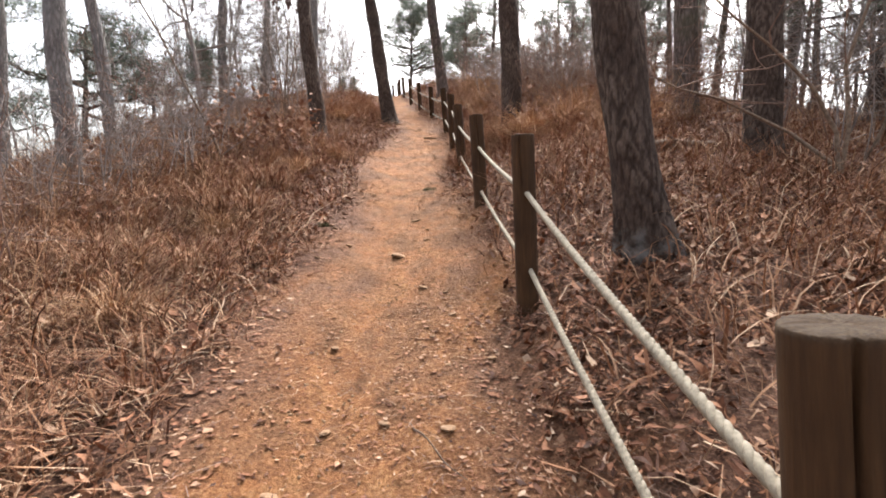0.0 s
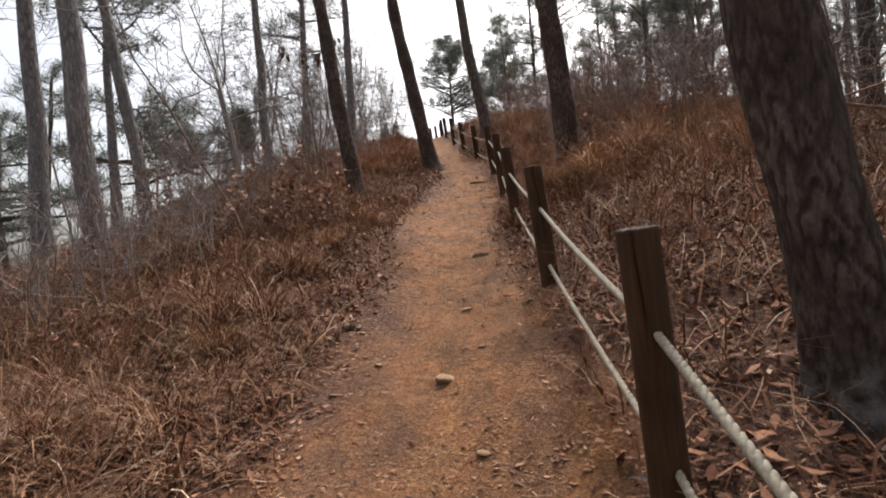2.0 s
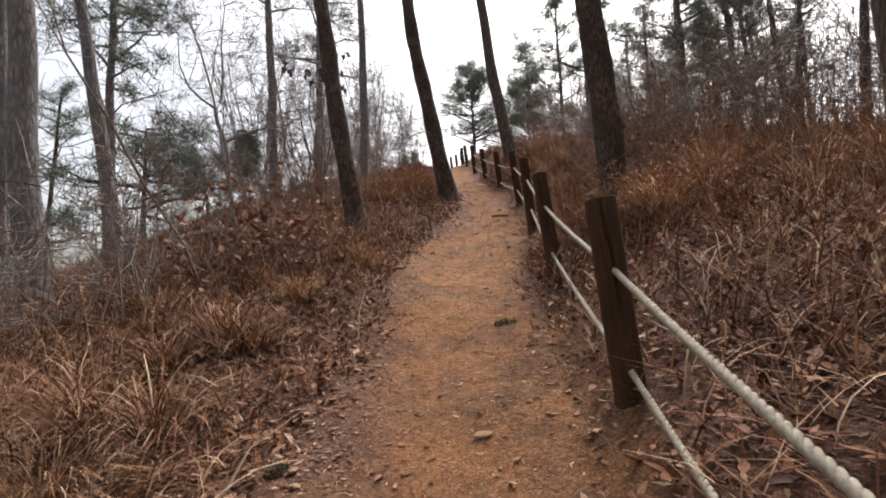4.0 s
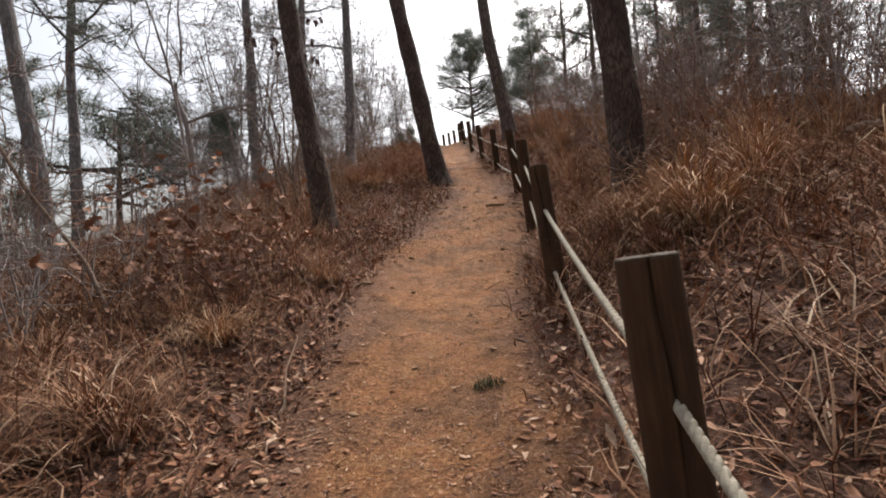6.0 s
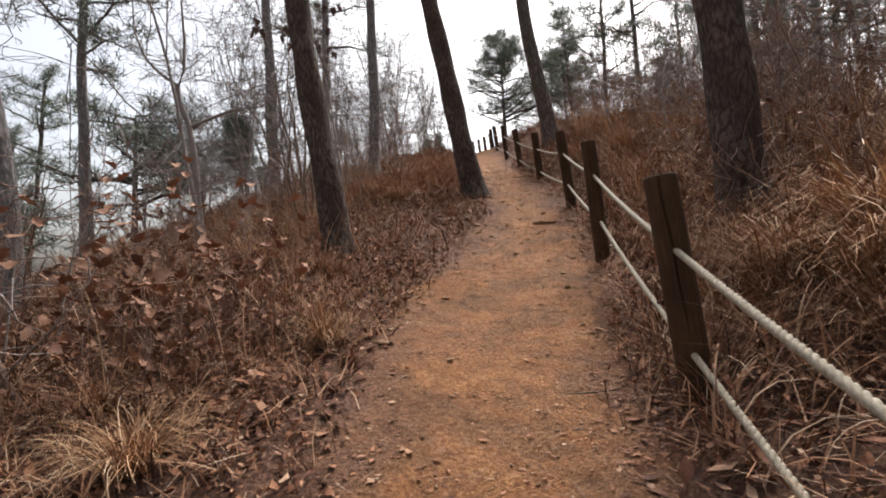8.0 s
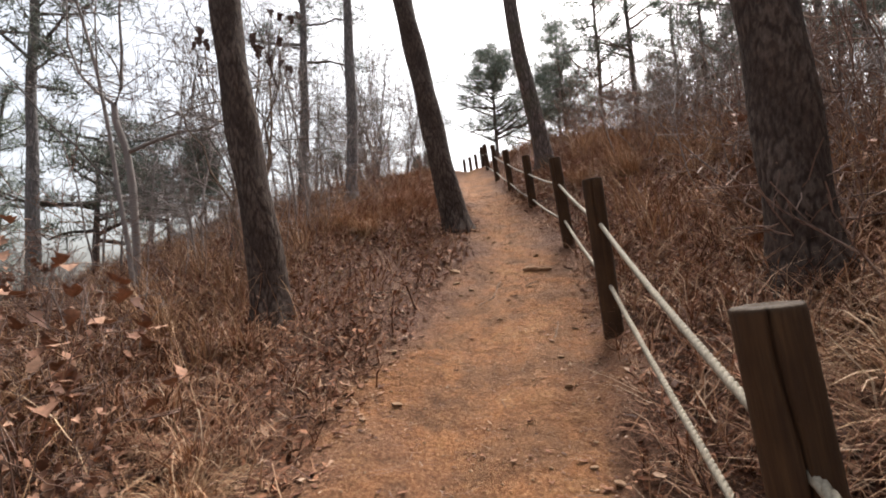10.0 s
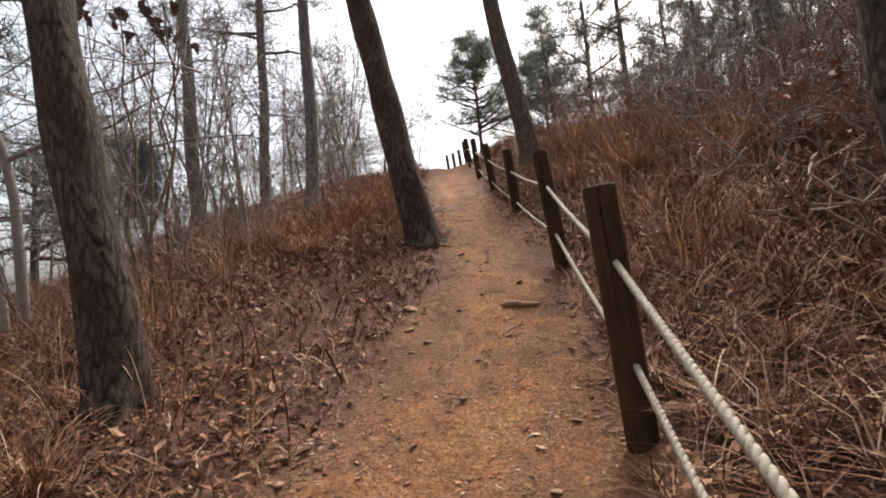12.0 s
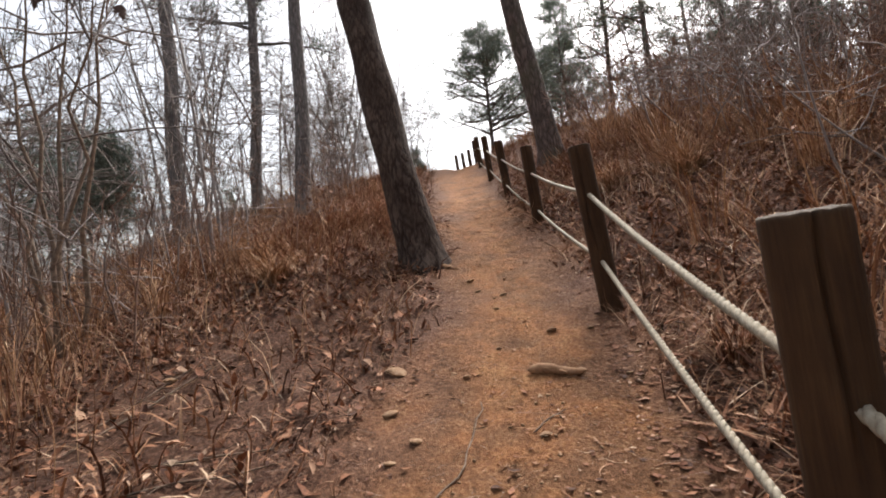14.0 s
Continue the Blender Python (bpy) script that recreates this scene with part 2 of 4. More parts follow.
def tubes(segs, sides=5):
    """Tapered tubes; segs is a list of (points, radii). Returns verts and quads."""
    V, Q, base = [], [], 0
    ang = np.arange(sides) * 2 * np.pi / sides
    for pts, rad in segs:
        pts = np.asarray(pts, float)
        k = len(pts)
        tan = np.gradient(pts, axis=0)
        tan /= np.linalg.norm(tan, axis=1)[:, None] + 1e-9
        ref = np.where(np.abs(tan[:, 2:3]) > 0.9, np.array([[1.0, 0, 0]]), np.array([[0, 0, 1.0]]))
        a = np.cross(tan, ref)
        a /= np.linalg.norm(a, axis=1)[:, None] + 1e-9
        c = np.cross(tan, a)
        rad = np.asarray(rad, float)
        ring = pts[:, None] + rad[:, None, None] * (a[:, None] * np.cos(ang)[None, :, None] + c[:, None] * np.sin(ang)[None, :, None])
        V.append(ring.reshape(-1, 3))
        i = np.arange(k - 1)[:, None] * sides
        j = np.arange(sides)[None]
        j2 = (j + 1) % sides
        Q.append(np.stack([i + j, i + j2, i + sides + j2, i + sides + j], -1).reshape(-1, 4) + base)
        base += k * sides
    return np.concatenate(V), np.concatenate(Q)


def strips(root, yaw, h, w, t0, t1, steps=5, wave=None):
    """Curved blades: each starts at angle t0 from upright and bends to t1. Returns verts and quads."""
    n = len(root)
    s = np.linspace(0, 1, steps)[None]
    th = t0[:, None] + (t1 - t0)[:, None] * s ** 1.3
    dl = h[:, None] / (steps - 1)
    out = np.concatenate([np.zeros((n, 1)), np.cumsum(np.sin(th[:, :-1]) * dl, 1)], 1)
    up = np.concatenate([np.zeros((n, 1)), np.cumsum(np.cos(th[:, :-1]) * dl, 1)], 1)
    yw = yaw[:, None] + (0 if wave is None else wave[:, None] * s)
    x = root[:, 0:1] + out * np.cos(yw)
    y = root[:, 1:2] + out * np.sin(yw)
    z = root[:, 2:3] + up
    p = np.stack([x, y, z], -1)
    side = np.stack([-np.sin(yaw), np.cos(yaw), np.zeros(n)], -1)[:, None]
    ww = (w[:, None] * (1 - 0.75 * s))[..., None]
    v = np.stack([p - side * ww, p + side * ww], 2).reshape(-1, 3)
    i = (np.arange(n)[:, None] * steps + np.arange(steps - 1)[None]).reshape(-1) * 2
    return v, np.stack([i, i + 1, i + 3, i + 2], -1)


def leaf_mesh(pos, yaw, tilt, size, rng):
    """Curled, uneven leaves folded along the midrib."""
    n = len(pos)
    u = np.array([-1.0, -0.35, 0.3, 1.0])
    wd = np.array([0.04, 0.42, 0.40, 0.03])
    curl = rng.uniform(-0.5, 0.9, n)
    cup = rng.uniform(-0.3, 0.8, n)
    jag = rng.uniform(0.6, 1.3, (n, 4))
    lx = np.stack([np.broadcast_to(u, (n, 4))] * 3, 2) + np.stack([rng.normal(0, 0.12, (n, 4)), np.zeros((n, 4)), rng.normal(0, 0.12, (n, 4))], 2)
    ly = np.stack([-wd * jag, np.zeros((n, 4)), wd * jag[:, ::-1]], 2)
    lz = curl[:, None, None] * (lx ** 2) * 0.45 + cup[:, None, None] * np.abs(ly) * 0.9
    ct, st = np.cos(tilt)[:, None, None], np.sin(tilt)[:, None, None]
    x2, z2 = lx * ct - lz * st, lx * st + lz * ct
    cy, sy = np.cos(yaw)[:, None, None], np.sin(yaw)[:, None, None]
    sc = size[:, None, None] * 0.5
    X = pos[:, 0][:, None, None] + sc * (x2 * cy - ly * sy)
    Y = pos[:, 1][:, None, None] + sc * (x2 * sy + ly * cy)
    Z = pos[:, 2][:, None, None] + sc * z2
    v = np.stack([X, Y, Z], -1).reshape(-1, 3)
    q = np.array([[r * 3 + c, r * 3 + c + 1, r * 3 + 4 + c, r * 3 + 3 + c] for r in range(3) for c in range(2)])
    return v, (np.arange(n)[:, None, None] * 12 + q[None]).reshape(-1, 4)


def lobed_leaves(pos, yaw, tilt, size, rng):
    """Broad withered oak leaves with wavy lobes, cupped and curled along the midrib."""
    n = len(pos)
    u = np.array([-1.0, -0.72, -0.5, -0.25, 0.05, 0.3, 0.55, 0.78, 1.0])
    wd = np.array([0.03, 0.16, 0.46, 0.34, 0.72, 0.50, 0.74, 0.46, 0.08])
    k = len(u)
    lx = np.broadcast_to(u[None, :, None], (n, k, 3)) + 0.10 * np.array([1.0, 0, 1.0]) * (wd[:, None] > 0.28)
    jag = rng.uniform(0.75, 1.25, (n, k))
    ly = np.stack([-wd * jag, np.zeros((n, k)), wd * jag[:, ::-1]], 2)
    curl, cup, twist = rng.uniform(-0.5, 1.1, n)[:, None, None], rng.uniform(-0.4, 1.1, n)[:, None, None], rng.normal(0, 0.5, n)[:, None, None]
    lz = curl * lx ** 2 * 0.4 + cup * np.abs(ly) * 0.8 + twist * lx * ly + rng.normal(0, 0.05, (n, k, 3))
    ct, st = np.cos(tilt)[:, None, None], np.sin(tilt)[:, None, None]
    x2, z2 = lx * ct - lz * st, lx * st + lz * ct
    cy, sy = np.cos(yaw)[:, None, None], np.sin(yaw)[:, None, None]
    sc = size[:, None, None] * 0.5
    v = np.stack([pos[:, 0][:, None, None] + sc * (x2 * cy - ly * sy), pos[:, 1][:, None, None] + sc * (x2 * sy + ly * cy), pos[:, 2][:, None, None] + sc * z2], -1).reshape(-1, 3)
    q = np.array([[r * 3 + c, r * 3 + c + 1, r * 3 + 4 + c, r * 3 + 3 + c] for r in range(k - 1) for c in range(2)])
    return v, (np.arange(n)[:, None, None] * 3 * k + q[None]).reshape(-1, 4)


# ---------------------------------------------------------------- the lie of the land
CLIMB_Y = [-300, -60, -8, 0, 2.4, 3.9, 4.7, 6.05, 8.37, 10.5, 12.5, 15.5, 18, 20, 23, 26, 30, 40, 60, 120, 400]
CLIMB_Z = [-40, -16, -2.1, 0.09, 0.74, 1.14, 1.34, 1.72, 2.31, 3.03, 3.68, 4.56, 5.32, 5.96, 6.72, 7.15, 7.4, 7.3, 5.2, -8, -40]
WIND_Y = [-60, 2, 5, 8, 10, 11.3, 12.5, 15.3, 18, 20.3, 24, 28, 34, 60]
WIND_X = [-0.1, -0.15, -0.15, -0.2, 0.04, 0.08, -0.06, -0.6, -0.95, -1.3, -1.75, -2.6, -5.0, -20]
HALF_Y = [-60, 0, 4.5, 5.6, 6.6, 7.4, 8.6, 9.4, 10.3, 11.2, 12.5, 15, 20, 60]
HALF_W = [0.62, 0.62, 0.58, 0.50, 0.49, 0.56, 0.66, 0.61, 0.58, 0.46, 0.44, 0.5, 0.55, 0.6]


def softplus(d, k=0.8):
    return k * np.logaddexp(0, d / k)


_w = np.random.default_rng(5)
WAVES = [(a, _w.uniform(0, 6.28), _w.uniform(0, 6.28), f) for f, a in ((0.7, 0.05), (1.1, 0.035), (1.9, 0.022), (3.1, 0.014), (5.3, 0.009), (9.0, 0.006), (15.0, 0.004)) for _ in range(3)]


def ripple(x, y):
    z = 0
    for a, d, ph, f in WAVES:
        z = z + a * np.sin(f * (x * np.cos(d) + y * np.sin(d)) + ph) * 0.6
    return z


def trail_u(x, y):
    return x - np.interp(y, WIND_Y, WIND_X)


def height(x, y):
    x, y = np.asarray(x, float), np.asarray(y, float)
    ys = [np.interp(y + d, CLIMB_Y, CLIMB_Z) for d in (-0.9, -0.45, 0, 0.45, 0.9)]
    z = sum(ys) / 5
    u = trail_u(x, y)
    hw = np.interp(y, HALF_Y, HALF_W)
    rise = np.interp(y, [-5, 2, 4.5, 9, 14, 30], [0.55, 0.7, 0.88, 1.0, 0.95, 0.8])
    r = np.maximum(u - 0.6, 0)
    z = z + rise * (1 - np.exp(-r * 0.62 / rise)) - 0.07 * np.minimum(np.maximum(softplus(u - 4.5) - softplus(-4.5), 0), 60)
    d = np.maximum(-u - hw, 0)
    hump = np.interp(y, [-5, 4, 7, 9, 14, 30], [0.0, 0.03, 0.16, 0.16, 0.14, 0.1])
    z = z + hump * (1 - np.exp(-(d / 0.7) ** 2)) - 0.12 * np.maximum(softplus(d - 2.2) - softplus(-2.2), 0) - 0.28 * np.maximum(softplus(np.minimum(d, 120) - 7.5) - softplus(-7.5), 0)
    z = z - 0.05 * np.minimum(d, 0.5)
    rut = np.exp(-((np.abs(u) - 0.0) / (hw * 0.8)) ** 2)
    wild = 1 - rut * 0.65
    far = np.clip(np.hypot(x, y - 10) / 40 - 1, 0, 30)
    z = z - 0.02 * rut * np.exp(-((u + 0.12 - 0.1 * np.sin(y * 0.9)) / 0.16) ** 2) + 0.012 * rut * np.sin(y * 5.1 + 3 * u) * np.sin(u * 7 + y * 1.3)
    return z - 0.045 * rut + ripple(x, y) * wild * (1 + far * 2) - 2.0 * np.maximum(far - 1, 0)


def trail_mask(x, y):
    u = trail_u(x, y)
    hw = np.interp(y, HALF_Y, HALF_W)
    edge = np.where(u > 0, u - 0.16, -u) - hw + 6 * (ripple(x * 2.2 + 7, y * 2.2) * 0.5 + ripple(x * 6, y * 6 + 3) * 0.35)
    return np.clip(0.5 - edge / 0.5, 0, 1)


def spread(lo, hi, fine, out, grow=1.16):
    a = list(np.arange(lo, hi, fine))
    for sign in (-1, 1):
        p, s = (a[0] if sign < 0 else a[-1]), fine
        while abs(p) < out:
            s *= grow
            p += sign * s
            a.insert(0, p) if sign < 0 else a.append(p)
    return np.array(a)


def make_ground():
    gx, gy = spread(-3.2, 3.2, 0.045, 900), spread(-1.0, 16.0, 0.05, 900)
    X, Y = np.meshgrid(gx, gy)
    Z = height(X, Y)
    mask = trail_mask(X, Y)
    rg = np.random.default_rng(3)
    near = (np.abs(X) < 4) & (np.abs(Y - 8) < 12)
    Z = Z + near * rg.normal(0, 0.0035, Z.shape)
    nx, ny = len(gx), len(gy)
    i = (np.arange(ny - 1)[:, None] * nx + np.arange(nx - 1)[None]).reshape(-1)
    ob = mesh_object("ground", np.stack([X, Y, Z], -1), np.stack([i, i + 1, i + nx + 1, i + nx], -1), EARTH, smooth=True)
    at = ob.data.attributes.new("trail", "FLOAT", "POINT")
    at.data.foreach_set("value", mask.astype(np.float32).ravel())
    tagged(ob, "hillside ground with a worn orange-brown earth trail through leaf litter", "ground", kind="structure")


make_ground()


# ---------------------------------------------------------------- rope fence
# top centre of each post and its radius; all lean a little down the slope
POSTS = [(0.58, -1.50, 0.74, 0.064), (0.58, 0.62, 1.34, 0.066), (0.605, 2.60, 1.862, 0.060), (0.588, 4.69, 2.365, 0.066), (0.565, 6.90, 2.932, 0.066), (0.59, 9.10, 3.592, 0.064), (0.535, 11.24, 4.23, 0.066), (0.28, 13.44, 4.80, 0.064),
         (-0.075, 15.7, 5.49, 0.064), (-0.42, 18.0, 6.22, 0.064), (-0.78, 20.6, 6.95, 0.064), (-1.06, 23.2, 7.56, 0.064), (-1.24, 25.6, 8.02, 0.064), (-1.55, 26.4, 8.10, 0.064), (-1.85, 26.9, 8.13, 0.064), (-2.15, 27.3, 8.16, 0.064)]


def post_mesh(seed, r):
    """A turned timber post with a bevelled top and a drying crack; its origin is at the top's centre."""
    rg = np.random.default_rng(seed)
    n = 90
    prof = [(-1.35, r), (-1.0, r)] + [(-0.8 + 0.06 * k, r) for k in range(13)] + [(-0.03, r), (-0.008, r * 0.998), (-0.002, r * 0.985), (0.0, r * 0.96), (0.002, r * 0.6), (0.001, r * 0.15)]
    crack = 4.28 + rg.uniform(-0.35, 0.45)
    reach = rg.uniform(0.25, 0.8)
    V = []
    for z, rr in prof:
        for k in range(n):
            a = 2 * np.pi * k / n
            w = 1 + 0.012 * np.sin(3 * a + seed) + 0.008 * np.sin(7 * a + z * 5)
            dcr = abs((a - crack - 0.10 * np.sin(z * 6 + seed) - 0.05 * np.sin(z * 17) + np.pi) % (2 * np.pi) - np.pi)
            if dcr < 0.075 and z > -reach:
                w -= 0.34 * (1 - dcr / 0.075) * min(1.0, (z + reach) / 0.2)
            V.append((rr * w * np.cos(a), rr * w * np.sin(a), z + rg.normal(0, 0.0008)))
    Q = [(i * n + k, i * n + (k + 1) % n, (i + 1) * n + (k + 1) % n, (i + 1) * n + k) for i in range(len(prof) - 1) for k in range(n)]
    Q.append(tuple((len(prof) - 1) * n + k for k in range(n)))
    return V, Q


def rope_mesh(p, q, near):
    """Three strands laid together along a slightly sagging span."""
    p, q = Vector(p), Vector(q)
    L = (q - p).length
    k = int(L / (0.009 if near else 0.05))
    s = np.linspace(0, 1, k)
    c = np.array(p)[None] * (1 - s)[:, None] + np.array(q)[None] * s[:, None]
    c[:, 2] -= 0.022 * 4 * s * (1 - s) * L / 2.2
    if not near:
        return tubes([(c, np.full(k, 0.0125))], 6)
    d = np.array((q - p).normalized())
    a = np.cross(d, [0, 0, 1.0])
    a /= np.linalg.norm(a)
    b = np.cross(d, a)
    segs = []
    for j in range(3):
        ph = 2 * np.pi * (s * L / 0.078 + j / 3 + 0.06 * np.sin(s * L * 9))
        segs.append((c + 0.0060 * (np.cos(ph)[:, None] * a + np.sin(ph)[:, None] * b), np.full(k, 0.0086)))
    return tubes(segs, 6)


def make_fence():
    fence = empty("rope_fence", pose(0.6, 0.5, float(height(0.6, 0.5))), "brown timber post fence with two pale twisted ropes along the trail", "fence")
    inv = fence.matrix_basis.inverted()
    rg = random.Random(4)
    pts = POSTS
    for i, (x, y, top, r) in enumerate(POSTS):
        V, Q = post_mesh(i + 1, r)
        ob = mesh_object("post", V, Q, POST, fence, "brown weathered round timber post with a drying crack", smooth=True)
        ob.matrix_basis = inv @ pose(x, y, top, rg.uniform(-1.5, 1.5), rg.uniform(-5.5, -3.5), rg.uniform(-15, 15))
    for (x0, y0, z0, _), (x1, y1, z1, _) in zip(pts, pts[1:]):
        for drop in (0.29, 0.695):
            v, q = rope_mesh((x0 + 0.08 * drop, y0, z0 - drop), (x1 + 0.08 * drop, y1, z1 - drop), y0 < 11)
            ob = mesh_object("rope", v, q, ROPE, fence, "pale twisted rope", smooth=True)
            ob.matrix_basis = inv


make_fence()


# ---------------------------------------------------------------- pines
def worley(a, b, seed, wrap):
    """Distances to the two nearest scattered points, on a field that repeats along a."""
    rg = np.random.default_rng(seed)
    nb = int(b.max()) + 4
    J = rg.uniform(0.1, 0.9, (wrap, nb, 2))
    ia, ib = np.floor(a).astype(int), np.floor(b).astype(int)
    f1, f2 = np.full(a.shape, 9.0), np.full(a.shape, 9.0)
    for da in (-1, 0, 1):
        for db in (-1, 0, 1):
            ca, cb = ia + da, ib + db
            j = J[ca % wrap, np.clip(cb, 0, nb - 1)]
            d = np.hypot(ca + j[..., 0] - a, cb + j[..., 1] - b)
            f2 = np.minimum(f2, np.maximum(d, f1))
            f1 = np.minimum(f1, d)
    return f1, f2


def trunk_line(z, lean, bow, seed):
    wob = 0.02 * np.sin(z * 1.1 + seed) + 0.012 * np.sin(z * 2.3 + seed * 2)
    return lean[0] * z + bow * np.sin(np.clip(z, 0, 6) / 6 * np.pi) + wob, lean[1] * z + 0.6 * wob


def trunk_mesh(r, tall, lean, bow, seed, close):
    n = 96 if close else 24 if r > 0.125 else 14
    zs = np.concatenate([np.arange(-0.4, min(5.0, tall), 0.020 if close else 0.2), np.arange(5.0, tall, 0.25)]) if tall > 5 else np.arange(-0.4, tall, 0.1)
    A, Zg = np.meshgrid(np.arange(n) * 2 * np.pi / n, zs)
    rad = r * (1 - 0.62 * np.clip(Zg, 0, None) / tall) * (1 + 0.42 * np.exp(-np.clip(Zg + 0.05, 0, None) / 0.16) * (1 + 0.35 * np.sin(A * 4 + seed) + 0.2 * np.sin(A * 7)))
    rad *= 1 + 0.03 * np.sin(2 * A + Zg * 0.8 + seed)
    if close:
        cells = int(round(2 * np.pi * r / 0.055))
        aa = A / (2 * np.pi) * cells
        bb = (Zg + 0.6) / 0.15
        aa2 = aa + 0.4 * np.sin(bb * 1.3 + np.sin(A * 3) * 2) + 0.18 * np.sin(bb * 5.1 + A * 5)
        f1, f2 = worley(aa2, bb + 0.5 * np.sin(A * 5 + bb * 0.4) + 0.2 * np.sin(A * 13), seed, cells)
        edge = np.clip((f2 - f1) / 0.28, 0, 1)
        calm = 0.35 + 0.65 * np.exp(-np.clip(Zg, 0, None) / 2.2)
        edge = 1 - (1 - edge) * calm
        g1, g2 = worley(A / (2 * np.pi) * cells * 3, bb * 2.4, seed + 9, cells * 3)
        lump = 0.75 + 0.5 * np.sin(bb * 0.9 + A * 2 + seed)
        rad += 0.017 * lump * edge ** 0.55 - 0.011 + 0.0035 * np.clip(g2 - g1, 0, 0.5) + np.random.default_rng(seed).normal(0, 0.0007, rad.shape)
    plate = edge * (0.75 + 0.25 * np.clip(lump, 0, 1)) if close else None
    cx, cy = trunk_line(Zg, lean, bow, seed)
    V = np.stack([cx + rad * np.cos(A), cy + rad * np.sin(A), Zg], -1)
    k = len(zs)
    i = np.arange(k - 1)[:, None] * n
    j = np.arange(n)[None]
    Q = np.stack([i + j, i + (j + 1) % n, i + n + (j + 1) % n, i + n + j], -1).reshape(-1, 4)
    return V.reshape(-1, 3), Q, plate


def needle_tufts(centres, size, per, rg):
    """Sprays of needles round each centre."""
    m = len(centres) * per
    c = np.repeat(np.asarray(centres), per, 0)
    d = rg.normal(0, 1, (m, 3))
    d[:, 2] += 0.5
    d /= np.linalg.norm(d, axis=1)[:, None]
    h = size * rg.uniform(0.5, 1.1, m)
    w = np.cross(d, rg.normal(0, 1, (m, 3)))
    w /= np.linalg.norm(w, axis=1)[:, None]
    w *= (size * 0.032)
    st = c + rg.normal(0, size * 0.25, (m, 3))
    v = np.stack([st - w, st + w, st + d * h[:, None] + w * 0.3, st + d * h[:, None] - w * 0.3], 1).reshape(-1, 3)
    return v, np.arange(m * 4).reshape(-1, 4)


def limb(rg, start, yaw, length, rise, r0, steps=7):
    s = np.linspace(0, 1, steps)
    yw = yaw + np.cumsum(rg.normal(0, 0.16, steps))
    dx = np.cumsum(np.cos(yw)) * length / steps
    dy = np.cumsum(np.sin(yw)) * length / steps
    dz = rise * s * length + rg.normal(0, 0.03, steps) * length * s
    p = np.array(start)[None] + np.stack([dx - dx[0], dy - dy[0], dz], -1)
    return p, r0 * (1 - 0.85 * s) + 0.003


def pine(name, x, y, r, tall, lean, bow=0.0, seed=1, close=False, low=4.5, label="", limbs=16, size=0.24, bark=None):
    z = float(height(x, y))
    tree = empty(name, pose(x, y, z), label, "tree")
    fill_pine(tree, r, tall, lean, bow, seed, close, low, limbs, size, bark or BARK)
    return tree


def fill_pine(tree, r, tall, lean, bow, seed, close, low, limbs, size, bark, reach=1.0, tiers=False):
    rg = np.random.default_rng(seed)
    V, Q, plate = trunk_mesh(r, tall, lean, bow, seed, close)
    ob = mesh_object("trunk", V, Q, (BARK_LICHEN if bark is BARK_LICHEN else BARK_PLATED) if close else bark, tree, smooth=True)
    if close:
        at = ob.data.attributes.new("plate", "FLOAT", "POINT")
        at.data.foreach_set("value", plate.astype(np.float32).ravel())
    segs, tips = [], []
    for k in range(limbs):
        h = low + (tall - low) * ((k + rg.uniform(0, 1)) / limbs) ** 0.9
        cx, cy = trunk_line(np.array(h), lean, bow, seed)
        L = (0.9 + 1.9 * (1 - (h - low) / (tall - low + 0.1))) * rg.uniform(0.6, 1.2) * min(1.0, tall / 8) * reach
        p, rr = limb(rg, (float(cx), float(cy), h), rg.uniform(0, 6.28), L, rg.uniform(-0.05, 0.15) if tiers else rg.uniform(0.05, 0.5), 0.018 + 0.012 * L)
        segs.append((p, rr))
        for j in range(2, 7):
            q, qr = limb(rg, p[j], rg.uniform(0, 6.28), L * rg.uniform(0.15, 0.4), rg.uniform(0.0, 0.6), 0.008, 3)
            segs.append((q, qr))
            tips += [q[-1], q[-2] + rg.normal(0, 0.08, 3), q[-1] + rg.normal(0, 0.14, 3)]
    V, Q = tubes(segs, 3)
    tagged(mesh_object("branchwork", V, Q, bark, tree), kind="stuff")
    V, Q = needle_tufts(tips, size, 14, rg)
    mesh_object("crown", V, Q, NEEDLE, tree, "open tufts of dark green needles")


NEAR_PINE = "tall pine with scaly dark plated bark on the grassy verge"
pine("pine_tree", 1.44, 2.88, 0.142, 10, (-0.195, 0.0), 0.0, 11, True, 4.6, "leaning pine with thick scaly bark behind the rope fence", bark=BARK_LICHEN)
pine("pine_tree", 1.72, 8.9, 0.185, 11, (-0.07, 0.0), 0.0, 12, True, 5.2, "stout straight pine with dark plated bark above tawny grass")
pine("pine_tree", -1.87, 9.36, 0.136, 10, (-0.085, 0.0), -0.06, 13, True, 5.4, NEAR_PINE)
pine("pine_tree", -0.76, 12.4, 0.172, 11, (-0.140, 0.0), -0.05, 14, True, 5.6, "bowed pine with dark bark rooted on the trail's edge")
pine("pine_tree", 0.74, 15.7, 0.18, 10, (-0.125, 0.0), -0.05, 15, False, 5.4, "leaning pine trunk just behind the rope fence")
pine("pine_tree", -5.18, 7.6, 0.16, 11, (-0.052, 0.0), 0.0, 16, False, 5.0, "thick grey pine trunk rising from brown brush", bark=BARK_HAZED)
pine("pine_tree", -7.6, 9.3, 0.16, 11, (0.0, 0.0), 0.0, 17, False, 5.0, "grey pine trunk below the trail among brush", bark=BARK_HAZED)
pine("pine_tree", -5.5, 9.2, 0.115, 9, (-0.125, 0.0), 0.0, 18, False, 4.4, "slim leaning grey pine among bare shrubs", bark=BARK_HAZED)
